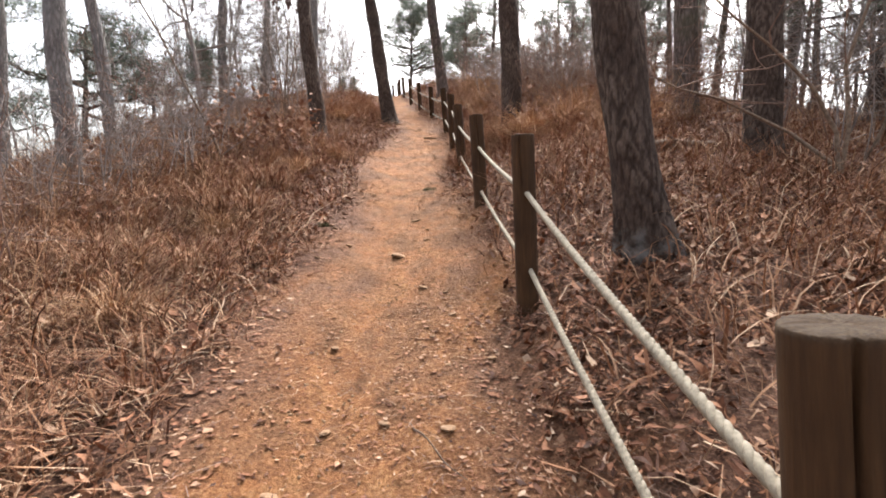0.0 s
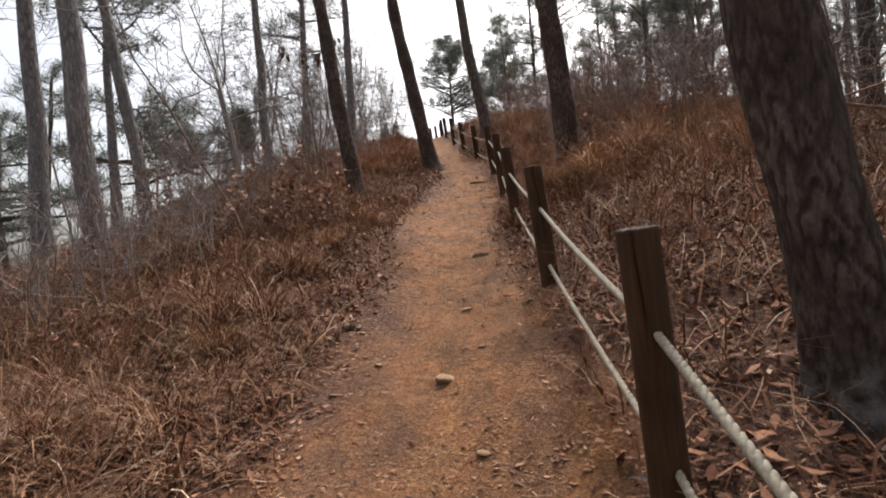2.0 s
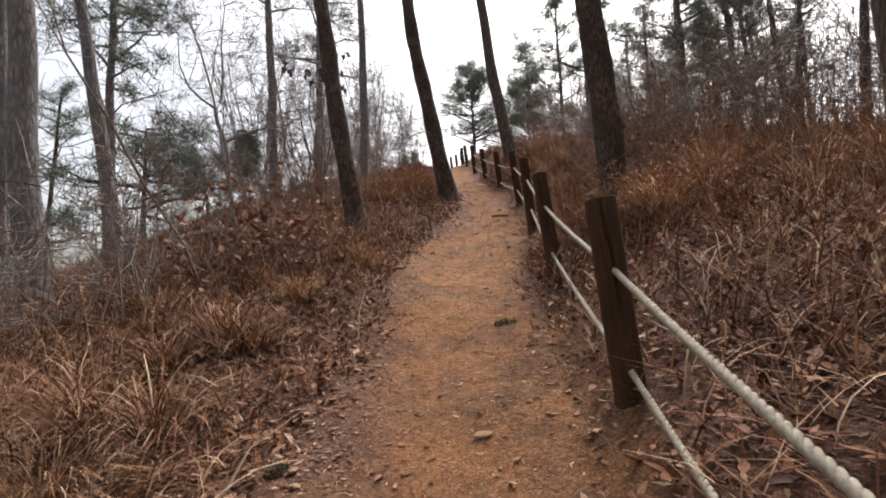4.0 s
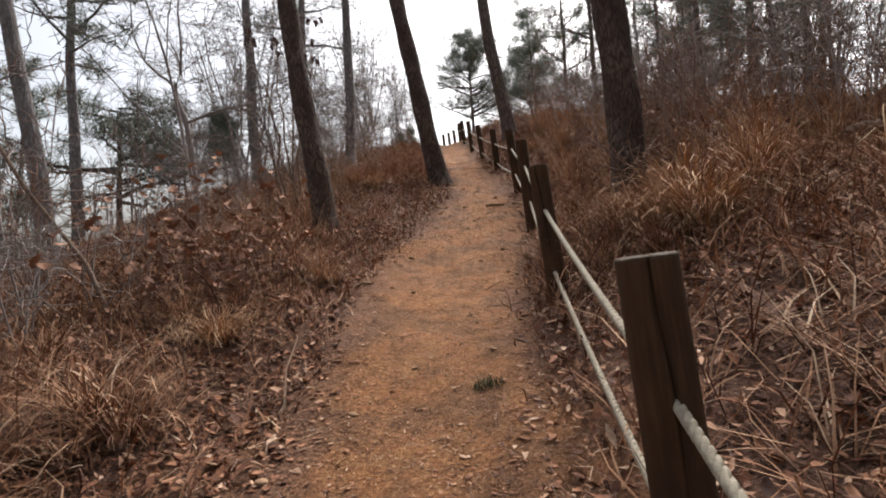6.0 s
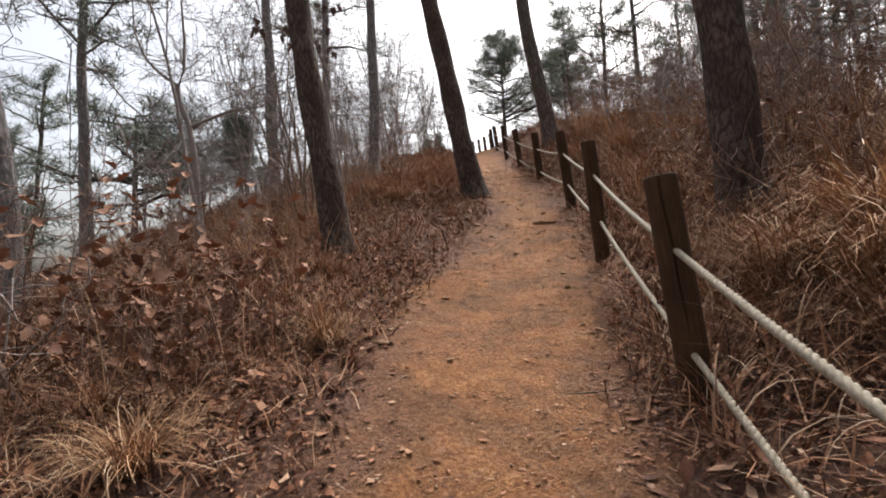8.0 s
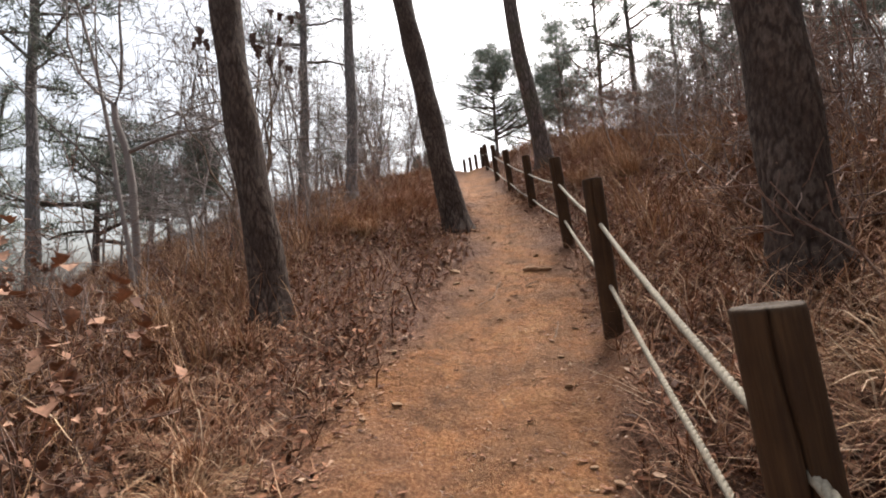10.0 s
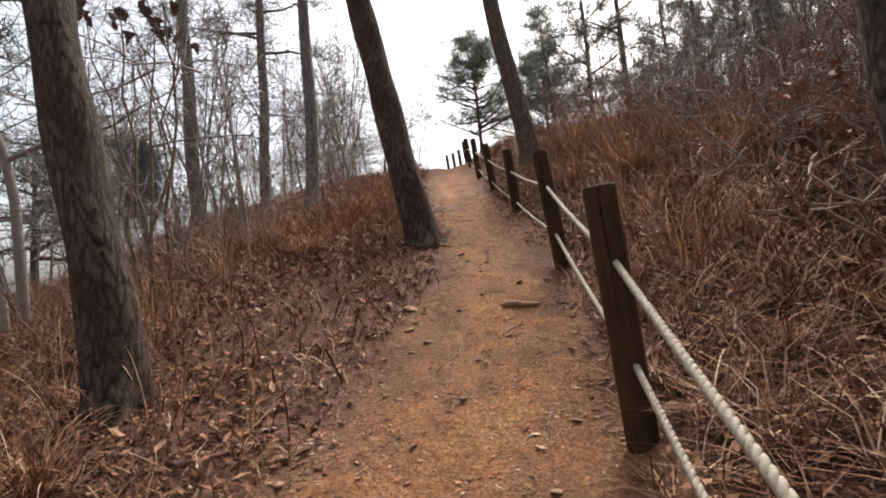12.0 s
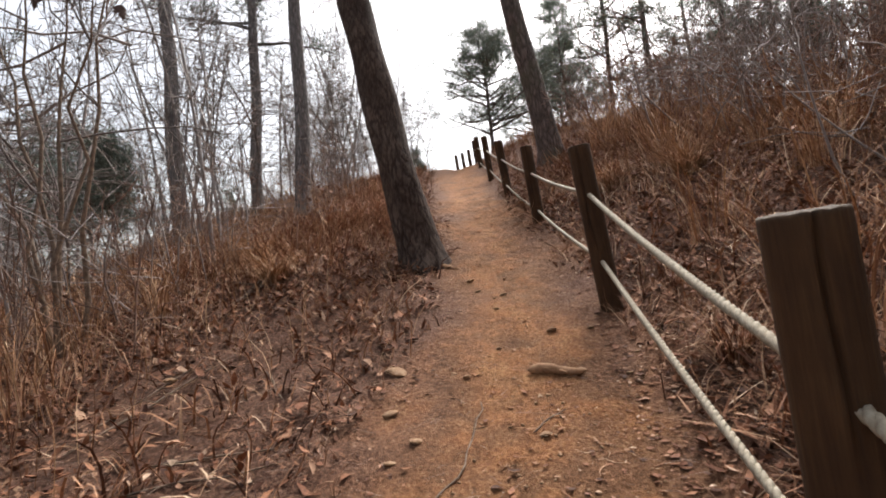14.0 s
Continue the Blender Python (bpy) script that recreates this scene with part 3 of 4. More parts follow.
pine("pine_tree", 3.42, 4.75, 0.165, 10, (-0.035, 0.0), 0.0, 20, True, 4.6, "straight dark pine standing in leaf litter")
pine("pine_tree", 4.2, 7.6, 0.18, 10, (-0.045, 0.0), 0.0, 21, False, 4.5, "dark pine trunk in the wooded bank")
pine("pine_tree", -6.61, 16.9, 0.165, 10, (-0.005, 0.0), 0.0, 22, False, 6.0, "straight grey pine beyond bare brush", bark=BARK_HAZED)
pine("pine_tree", -5.82, 18.5, 0.14, 10, (0.049, 0.0), 0.0, 23, False, 3.8, "slim grey pine with a sparse crown", 24, 0.32, BARK_HAZED)
pine("pine_tree", -3.48, 16.0, 0.135, 10, (0.026, 0.0), 0.0, 24, False, 5.5, "straight slim grey pine on the grassy verge", bark=BARK_HAZED)
pine("pine_tree", -10.45, 14.7, 0.15, 10, (0.035, 0.0), 0.0, 25, False, 4.8, "slim pine with a broken crown down the slope", 26, 0.40, BARK_HAZED)


# ---------------------------------------------------------------- background trees, copied from a few patterns
def pattern_pine(seed, tall, low, r, limbs, lean=(0, 0), size=0.24, reach=1.0, tiers=False):
    tree = empty("pine_tree", pose(0, 0, 0), "slender pine with dark needles in the woodland behind", "tree", "woodland pines")
    fill_pine(tree, r, tall, lean, 0.0, seed, False, low, limbs, size, BARK, reach, tiers)
    return tree


def branching(rg, p, yaw, up, length, r, depth, segs, forks=(3, 6), thin=0.0026):
    """One stem and its forks, for bare trees and shrubs."""
    k = 6 if depth >= 3 else 4 if depth >= 1 else 3
    pts, cur = [np.array(p, float)], np.array(p, float)
    for j in range(k):
        yaw += rg.normal(0, 0.25 if depth >= 3 else 0.38)
        up = min(max(up + rg.normal(0.02, 0.13 if depth >= 3 else 0.22), -0.1), 1.45)
        cur = cur + length / k * np.array([math.cos(yaw) * math.cos(up), math.sin(yaw) * math.cos(up), math.sin(up)])
        pts.append(cur)
    rad = np.maximum(np.linspace(r, r * 0.45, k + 1), thin)
    segs.append((pts, rad))
    if depth:
        for _ in range(rg.integers(*forks)):
            j = rg.integers(max(1, k // 3), k + 1)
            branching(rg, pts[j], yaw + rg.uniform(-2.6, 2.6), up - rg.uniform(0.0, 0.75), length * rg.uniform(0.35, 0.68), rad[j] * 0.6, depth - 1, segs, forks, thin)


def pattern_bare(seed, stems, length, r, depth, name, label, category, material, leaves=0, spreadx=0.15, big=(0.06, 0.12), forks=(3, 6)):
    rg = np.random.default_rng(seed)
    segs, mains = [], []
    for k in range(stems):
        mains.append(len(segs))
        branching(rg, (rg.normal(0, spreadx), rg.normal(0, spreadx), -0.1), rg.uniform(0, 6.28), rg.uniform(1.15, 1.5) if depth >= 3 else rg.uniform(0.8, 1.5), length * rg.uniform(0.7, 1.1), r, depth, segs, forks, 0.0046 if category == "tree" else 0.003)
    if category == "tree":
        thing = empty(name, pose(0, 0, 0), label, category, "bare trees")
        V, Q = tubes([segs[k] for k in mains], 7)
        mesh_object("trunk", V, Q, material, thing)
        V, Q = tubes([sg for k, sg in enumerate(segs) if k not in mains], 3)
        mesh_object("crown", V, Q, material, thing)
    else:
        thing = empty(name, pose(0, 0, 0), label, category, "oak shrubs" if leaves else "bare shrubs")
        for k in mains:
            V, Q = tubes([segs[k]], 4)
            mesh_object("stem", V, Q, material, thing)
        V, Q = tubes([sg for k, sg in enumerate(segs) if k not in mains], 3)
        tagged(mesh_object("brushwood", V, Q, material, thing), kind="stuff")
        if not leaves:
            return thing
        ends = np.array([sg[0][-1] for sg in segs])
        pick = ends[rg.integers(0, len(ends), leaves)] + rg.normal(0, 0.04, (leaves, 3))
        v, q = lobed_leaves(pick, rg.uniform(0, 6.28, leaves), rg.uniform(-1.4, 1.4, leaves), rg.uniform(*big, leaves), rg)
        mesh_object("foliage", v, q, TANLEAF, thing, "withered brown leaves")
    return thing


def settle(thing, x, y, yaw=0.0, scale=1.0, sink=0.0, first=False):
    m = pose(x, y, float(height(x, y)) - sink, 0, 0, yaw)
    if first:
        thing.scale = (scale,) * 3
        thing.matrix_basis = m @ Matrix.Scale(scale, 4)
        return thing
    ob = copy_thing(thing, m)
    ob.scale = (scale,) * 3
    return ob


PINES = [pattern_pine(31, 8.5, 2.6, 0.11, 20, size=0.34), pattern_pine(32, 10, 4.0, 0.13, 18, (0.05, 0.02), 0.34), pattern_pine(33, 7, 1.6, 0.09, 22, (-0.06, 0), 0.34), pattern_pine(34, 9, 5.0, 0.12, 14, (0.10, 0), 0.34)]
BUSHY = [pattern_pine(35, 6.2, 1.2, 0.10, 30, (0.02, 0), 0.30, 1.35, True), pattern_pine(36, 2.6, 0.3, 0.05, 24, (0, 0), 0.30), pattern_pine(37, 2.05, 0.95, 0.035, 60, (0, 0), 0.16, 0.55)]
CRESTED = pattern_pine(38, 5.6, 0.9, 0.10, 60, (0.03, 0), 0.38, 2.1)
SPREADING = pattern_pine(39, 3.4, 0.9, 0.08, 26, (0.06, 0.02), 0.34, 3.2, True)
tagged(SPREADING, "low spreading pine with flat layered boughs of needles", "tree", "woodland pines")
BARE = [pattern_bare(41, 1, 3.4, 0.027, 4, "bare_tree", "leafless grey young tree with fine upright branches", "tree", TWIG, forks=(3, 5)),
        pattern_bare(42, 2, 2.6, 0.022, 3, "bare_tree", "leafless forked sapling with fine grey twigs", "tree", TWIG, forks=(4, 7)),
        pattern_bare(43, 1, 4.0, 0.028, 4, "bare_tree", "tall leafless tree with crooked limbs", "tree", TWIG, forks=(3, 5)),
        pattern_bare(44, 3, 2.8, 0.017, 3, "bare_tree", "clump of slim leafless saplings", "tree", TWIG, spreadx=0.3, forks=(4, 6))]
SHRUBS = [pattern_bare(51, 8, 0.75, 0.006, 2, "bare_shrub", "leafless brown shrub with tangled thin twigs", "shrub", REDTWIG, spreadx=0.25),
          pattern_bare(52, 5, 1.1, 0.008, 2, "bare_shrub", "tall leafless shrub with thin grey stems", "shrub", TWIG),
          pattern_bare(54, 7, 1.0, 0.007, 2, "bare_shrub", "dense thicket shrub of reddish thin twigs", "shrub", REDTWIG, spreadx=0.3)]
SAPLINGS = [pattern_bare(56, 5, 1.35, 0.011, 3, "bare_shrub", "tall bare shrub with forking grey-brown stems", "shrub", TWIG, spreadx=0.2, forks=(3, 5)),
            pattern_bare(57, 4, 1.1, 0.010, 3, "bare_shrub", "bushy bare shrub with many thin brown twigs", "shrub", REDTWIG, spreadx=0.2, forks=(3, 5))]
LEAFY = [pattern_bare(58, 5, 0.72, 0.007, 2, "oak_shrub", "oak sapling holding large tan withered leaves", "shrub", REDTWIG, 38, big=(0.08, 0.15), forks=(2, 4))]
OAKS = [pattern_bare(53, 6, 0.6, 0.006, 2, "oak_shrub", "low oak shrub holding large withered brown leaves", "shrub", REDTWIG, 110, big=(0.035, 0.085)),
        pattern_bare(55, 4, 0.45, 0.006, 2, "oak_shrub", "small oak sapling with curled russet leaves", "shrub", REDTWIG, 80, big=(0.035, 0.09))]


def tussock(seed, n, label, material):
    rg = np.random.default_rng(seed)
    a, d = rg.uniform(0, 6.28, n), rg.uniform(0, 1, n) ** 0.7 * 0.13
    root = np.stack([d * np.cos(a), d * np.sin(a), np.full(n, -0.04)], -1)
    v, q = strips(root, a + rg.normal(0, 0.5, n), rg.uniform(0.3, 0.75, n), rg.uniform(0.0024, 0.0060, n), rg.uniform(0.1, 0.85, n), rg.uniform(1.9, 2.8, n), 7, rg.normal(0, 0.5, n))
    return tagged(mesh_object("grass_tussock", v, q, material), label, "grass", "grass tussocks")


TUSSOCKS = [tussock(61, 420, "drooping tussock of long pale straw grass", PALE), tussock(62, 300, "bent clump of tawny dry grass", STRAW)]


def arching_grass(seed, n, label):
    rg = np.random.default_rng(seed)
    a, d = rg.uniform(0, 6.28, n), rg.uniform(0, 1, n) ** 0.6 * 0.2
    root = np.stack([d * np.cos(a), d * np.sin(a), np.full(n, -0.04)], -1)
    v, q = strips(root, a + rg.normal(0, 0.8, n), rg.uniform(0.45, 1.25, n), rg.uniform(0.0022, 0.0052, n), rg.uniform(0.0, 0.35, n), rg.uniform(0.9, 2.7, n), 8, rg.normal(0, 0.5, n))
    return tagged(mesh_object("grass_clump", v, q, PALE), label, "grass", "arching grass clumps")


ARCHING = [arching_grass(63, 90, "tall clump of pale straw grass with arching tips"), arching_grass(64, 60, "thin tall clump of pale arching grass")]


def scatter():
    rg = random.Random(77)
    used = set()

    def put(patterns, x, y, lo=0.8, hi=1.25, sink=0.05):
        p = patterns[rg.randrange(len(patterns))]
        settle(p, x, y, rg.uniform(0, 360), rg.uniform(lo, hi), sink, first=p.name not in used)
        used.add(p.name)

    # pines at the crest of the trail, the low bushy pines down the slope
    for p, x, y, s in ((CRESTED, -0.55, 25.0, 0.74), (CRESTED, 2.6, 31, 1.0), (PINES[2], 3.6, 25, 1.0), (PINES[0], 4.6, 24, 1.0), (PINES[2], 2.6, 28, 0.9), (BUSHY[1], -3.7, 27, 0.5), (BUSHY[1], -4.6, 29, 0.6),
                       (BUSHY[2], -6.63, 15.3, 1.08), (SPREADING, -11.6, 17.4, 1.25), (SPREADING, -9.2, 17.4, 0.62), (SPREADING, -12.2, 13.0, 1.1),
                       (BUSHY[0], -14.5, 11, 0.75), (BUSHY[0], -17, 15, 0.85), (BUSHY[0], -12.5, 7, 0.7)):
        settle(p, x, y, rg.uniform(0, 360), s, 0.05, first=p.name not in used)
        used.add(p.name)
    # wooded bank
    for k in range(46):
        y = rg.uniform(3, 38)
        put(PINES, rg.uniform(5.0, 9.5) + rg.random() ** 2 * 18 + max(0, y - 22) * 0.1, y, 0.75, 1.2)
    for k in range(30):
        put(BARE, rg.uniform(2.8, 12), rg.uniform(5, 30), 0.6, 1.1)
    for k in range(70):
        y = rg.uniform(3, 26)
        put(SHRUBS, 2.5 + 4.5 * rg.random() ** 1.3 - min(0.8, max(0, (y - 8) * 0.1)) + max(0, 7.5 - y) * 0.5, y, 0.8, 1.7)
    for x, y, s in ((4.9, 4.4, 0.8), (5.6, 5.4, 1.0), (6.3, 3.9, 0.9), (6.9, 6.3, 1.1), (4.4, 6.0, 0.7), (5.2, 3.0, 0.8), (7.6, 4.8, 1.0)):
        put(BARE, x, y, s, s * 1.1)
    for x, y in ((8.0, 5.6), (7.2, 7.6), (9.2, 4.2), (6.2, 8.8)):
        put(PINES, x, y, 0.8, 1.1)
    # falling side
    for k in range(7):
        put(PINES, -rg.uniform(13, 30), rg.uniform(12, 46), 0.7, 1.0)
    for k in range(22):
        y = rg.uniform(11, 32)
        put(BARE, -rg.uniform(3.0, 11) - max(0, y - 20) * 0.05, y, 0.7, 1.25)
    for k in range(70):
        y = rg.uniform(2, 25)
        put(SHRUBS, -2.5 - 4.2 * rg.random() ** 1.2 - max(0, y - 18) * 0.1 - max(0, 6.5 - y) * 0.35, y, 0.6, 1.3)
    for x, y, s in ((-2.9, 6.3, 1.0), (-3.3, 7.0, 1.2), (-3.7, 6.1, 1.1), (-3.1, 5.3, 0.8), (-3.9, 7.7, 1.3), (-3.2, 8.9, 0.9), (-4.4, 9.3, 1.1), (-4.4, 11.8, 1.0), (-3.7, 13.4, 0.9), (-4.9, 14.2, 1.1), (-2.9, 15.6, 0.9),
                    (-4.0, 4.4, 0.9), (2.9, 10.2, 1.1), (3.4, 11.8, 1.2), (2.6, 13.2, 1.0), (3.8, 9.2, 1.2), (3.2, 14.8, 1.1), (4.2, 13.2, 1.2), (2.4, 16.4, 0.9), (-2.7, 3.1, 0.8), (5.2, 5.6, 1.0), (5.4, 4.3, 1.0), (5.9, 5.1, 1.2)):
        put(SAPLINGS, x, y, s * 0.9, s * 1.1)
    # leafy oak saplings on the verge
    for x, y, s in ((-1.6, 7.5, 0.6), (-2.3, 7.9, 0.8), (-1.9, 6.9, 0.7), (-2.7, 7.2, 0.9), (-3.0, 8.4, 1.0), (-2.6, 8.6, 0.9), (-3.4, 7.6, 1.0), (-3.6, 9.2, 1.1), (-2.1, 7.3, 0.8), (-2.9, 6.5, 0.9), (-2.4, 9.9, 0.8), (-2.2, 6.1, 0.6), (-3.4, 5.6, 0.9), (-2.6, 4.6, 0.7), (2.8, 6.2, 0.8), (3.4, 3.4, 0.6), (-3.3, 12.0, 0.9), (-2.4, 14.5, 0.8)):
        put(OAKS, x, y, s, s * 1.1)
    for x, y, s in ((-1.95, 7.0, 0.72), (-1.72, 7.3, 0.7), (-2.2, 7.25, 0.85), (-2.25, 6.75, 0.75), (-2.45, 7.6, 0.9), (-1.55, 6.95, 0.5), (-2.0, 7.75, 0.8)):
        put(LEAFY, x, y, s, s * 1.1)
    # straw tussocks
    for x, y, s in ((1.42, 7.1, 1.0), (1.22, 7.35, 0.9), (1.6, 6.9, 1.1), (1.75, 7.5, 1.1), (1.35, 7.6, 0.8), (2.15, 7.3, 1.0), (1.25, 6.7, 0.7), (2.5, 7.9, 0.9), (1.6, 12.6, 0.7),  (-1.65, 4.3, 0.7), (-2.2, 3.5, 0.8),
                    (-1.35, 7.75, 0.62), (-1.2, 7.5, 0.5), (-2.75, 8.2, 0.9), (-3.05, 8.6, 0.9), (-1.9, 5.3, 0.7), (-1.5, 6.4, 0.6), (-2.6, 6.3, 0.8), (-1.75, 8.1, 0.6), (-1.9, 11.9, 0.7), (-2.5, 12.7, 0.8), (-1.8, 13.8, 0.7), (-2.4, 2.2, 0.7), (-1.55, 2.7, 0.6), (0.95, 10.4, 0.6), (1.05, 13.2, 0.7), (2.6, 11.4, 0.9)):
        put(TUSSOCKS, x, y, s * 0.9, s * 1.1, 0.0)
    # tall arching grass on the bank and along the brush
    for k in range(22):
        y = rg.uniform(9.5, 17)
        put(ARCHING, rg.uniform(1.3, 3.6) - max(0, y - 12) * 0.12, y, 0.6, 1.05, 0.0)
    for k in range(14):
        put(ARCHING, rg.uniform(2.3, 4.2), rg.uniform(6.2, 9.5), 0.6, 1.0, 0.0)
    for k in range(16):
        y = rg.uniform(8.5, 18)
        put(ARCHING, -rg.uniform(1.9, 4.2) - max(0, y - 14) * 0.15, y, 0.5, 0.85, 0.0)
    for k in range(12):
        put(ARCHING, rg.uniform(2.2, 5.0), rg.uniform(7.5, 16), 0.6, 1.0, 0.0)
    # fine bare crowns along the skyline
    for k in range(20):
        put(BARE, -rg.uniform(2.9, 8.5) - (0.5 if k % 2 else 0), rg.uniform(17, 29), 0.9, 1.35)
    for k in range(7):
        put(SHRUBS, rg.uniform(3.6, 8.5), rg.uniform(7, 16), 1.0, 1.9)
    for k in range(4):
        put(BARE, -rg.uniform(4.4, 9.0), rg.uniform(11.5, 19), 0.7, 1.1)
    for k in range(16):
        put(TUSSOCKS[1:], -rg.uniform(1.35, 2.9), rg.uniform(2.8, 9.2), 0.6, 1.0, 0.0)
    for k in range(12):
        put(SHRUBS, rg.uniform(4.8, 8.5), rg.uniform(4, 10), 1.2, 1.9)
    for k in range(6):
        put(PINES, rg.uniform(6.5, 14), rg.uniform(5, 15), 0.8, 1.2)
    for k in range(12):
        put(BARE, -rg.uniform(4.2, 9.0), rg.uniform(15.5, 24), 1.2, 1.6)
    for k in range(4):
        put(PINES, rg.uniform(8, 16), rg.uniform(6, 14), 0.9, 1.2)
    for k in range(8):
        put(BARE, rg.uniform(5, 9), rg.uniform(5, 11), 0.8, 1.2)
    # brown thicket along the top of the bank
    for k in range(24):
        y = rg.uniform(8.5, 19)
        put(SHRUBS[::2] + SAPLINGS[1:], rg.uniform(2.7, 5.2) - max(0, y - 13) * 0.12, y, 0.9, 1.5)
    for k in range(16):
        put(OAKS, rg.uniform(2.2, 4.5), rg.uniform(9, 16), 0.7, 1.2)
    # behind the walker
    for k in range(20):
        put(PINES, rg.choice((-1, 1)) * rg.uniform(2.5, 16), rg.uniform(-22, -3), 0.8, 1.2)


scatter()


# ---------------------------------------------------------------- ground cover
def patchy(x, y, f, s):
    return ripple(x * f + s, y * f - s * 1.7) / 0.12


def make_cover():
    rg = np.random.default_rng(9)

    def field(n, x0, x1, y0, y1, power=1.0):
        return rg.uniform(x0, x1, n), y0 + (y1 - y0) * rg.uniform(0, 1, n) ** power

    # dry grass
    x, y = field(460000, -6.0, 6.0, -0.3, 22, 1.35)
    x = np.sign(x) * 6.0 * (np.abs(x) / 6.0) ** 1.35
    u = trail_u(x, y)
    hw = np.interp(y, HALF_Y, HALF_W)
    off = np.abs(u) - hw
    want = np.clip(off / 0.35, 0, 1) * np.clip(0.7 + 0.8 * patchy(x, y, 1.6, 4), 0.2, 1)
    want *= np.where(u > 0, np.interp(y, [0, 4, 6.4, 7.0, 9.5, 10.5, 24], [0.34, 0.34, 0.45, 1.0, 0.9, 0.5, 0.45]), np.interp(y, [0, 8, 9.5, 12, 14, 24], [1, 1, 0.7, 0.6, 0.6, 0.6]) + 0.3 * ((u < -2.2) & (y < 11)))
    keep = (rg.uniform(0, 1, len(x)) < want * 0.8) & (off > 0.0)
    x, y, off = x[keep], y[keep], off[keep]
    n = len(x)
    # gather blades into tufts
    cx, cy = np.round(x / 0.16 + rg.normal(0, .15, n)) * 0.16, np.round(y / 0.16 + rg.normal(0, .15, n)) * 0.16
    jit = np.sin(cx * 91.7 + cy * 47.3) * 0.06, np.cos(cx * 61.1 - cy * 83.9) * 0.06
    x, y = x * 0.45 + (cx + jit[0]) * 0.55, y * 0.45 + (cy + jit[1]) * 0.55
    lean = np.arctan2(np.sin(cx * 33 + cy * 17), np.cos(cx * 21 - cy * 39))
    yaw = lean + rg.normal(0, 1.0, n)
    h = rg.uniform(0.12, 0.42, n) * (0.55 + 0.45 * np.clip(off / 0.6, 0, 1)) * (0.8 + 0.4 * np.clip(patchy(x, y, 1.1, 9), -0.6, 1))
    flat = rg.uniform(0, 1, n) < 0.5
    t0 = np.where(flat, rg.uniform(1.0, 1.42, n), rg.uniform(0.1, 1.0, n))
    t1 = np.where(flat, rg.uniform(1.35, 1.75, n), rg.uniform(1.4, 2.5, n))
    lift = np.where(flat, rg.uniform(0.0, 0.06, n), -0.01)
    short = np.where((y > 8.8) & (y < 12.5) & (trail_u(x, y) < 0) & (trail_u(x, y) > -1.9), 0.6, 1.0)
    v, q = strips(np.stack([x, y, height(x, y) + lift], -1), yaw, h * short * np.where(flat, 1.25, 1.1), rg.uniform(0.0018, 0.0056, n), t0, t1, 3, rg.normal(0, 0.8, n))
    tagged(mesh_object("dry_grass", v, q, STRAW), "matted dry brown grass over the verges", "grass", kind="stuff")

    # long straw flopped over in drifts
    x, y = field(58000, -3.8, 3.8, 0.2, 15, 1.25)
    u = trail_u(x, y)
    off = np.abs(u) - np.interp(y, HALF_Y, HALF_W)
    lush = np.where(u > 0, np.interp(y, [0, 6.2, 6.9, 9, 15], [0.10, 0.15, 1, 0.8, 0.8]), np.interp(y, [0, 7.5, 9, 12, 13.5], [1, 1, 0.3, 0.3, 0.8]))
    keep = (off > 0.22) & (rg.uniform(0, 1, len(x)) < lush * np.clip(0.35 + 1.1 * patchy(x, y, 1.9, 6), 0.03, 1))
    x, y = x[keep], y[keep]
    n = len(x)
    way = 2.5 * patchy(x, y, 0.8, 31)
    v, q = strips(np.stack([x, y, height(x, y) - 0.01], -1), way + rg.normal(0, 0.7, n), rg.uniform(0.25, 0.6, n), rg.uniform(0.0026, 0.0064, n), rg.uniform(0.2, 0.9, n), rg.uniform(1.8, 2.9, n), 7, rg.normal(0, 0.7, n))
    tagged(mesh_object("long_straw", v, q, STRAW), "long dry straw flopped over the verges", "grass", kind="stuff")

    # tall pale stalks
    x, y = field(10000, -6.5, 6.5, 1, 24)
    u = trail_u(x, y)
    off = np.abs(u) - np.interp(y, HALF_Y, HALF_W)
    keep = (off > np.where(u < 0, 0.7, 0.85)) & (patchy(x, y, 0.9, 2) > -0.25) & ((u < 0) | ((y > 5) & (rg.uniform(0, 1, len(x)) < 0.5)))
    x, y = x[keep], y[keep]
    n = len(x)
    v, q = strips(np.stack([x, y, height(x, y) - 0.02], -1), rg.uniform(0, 6.28, n), rg.uniform(0.4, 0.95, n), rg.uniform(0.0014, 0.0032, n), rg.uniform(0, 0.45, n), rg.uniform(0.7, 2.4, n), 6, rg.normal(0, 0.7, n))
    tagged(mesh_object("tall_dry_stalks", v, q, PALE), "tall pale dry grass stalks standing in the brush", "grass", kind="stuff")

    # coarser cover further out, thinning into the woods
    x, y = rg.normal(0, 9.5, 95000), rg.normal(11, 11.5, 95000)
    u = trail_u(x, y)
    off = np.abs(u) - np.interp(y, HALF_Y, HALF_W)
    inside = (np.abs(x) < 4.5) & (y > 0.5) & (y < 17)
    keep = (off > 0.1) & (rg.uniform(0, 1, len(x)) < np.where(inside, 0.12, 1.0) * np.where(u > 0, np.where(y < 9, 0.45, 0.25), 0.7))
    x, y = x[keep], y[keep]
    n = len(x)
    v, q = strips(np.stack([x, y, height(x, y) - 0.01], -1), rg.uniform(0, 6.28, n), rg.uniform(0.16, 0.5, n), rg.uniform(0.003, 0.010, n), rg.uniform(0.2, 1.35, n), rg.uniform(1.3, 2.3, n), 3, rg.normal(0, 0.7, n))
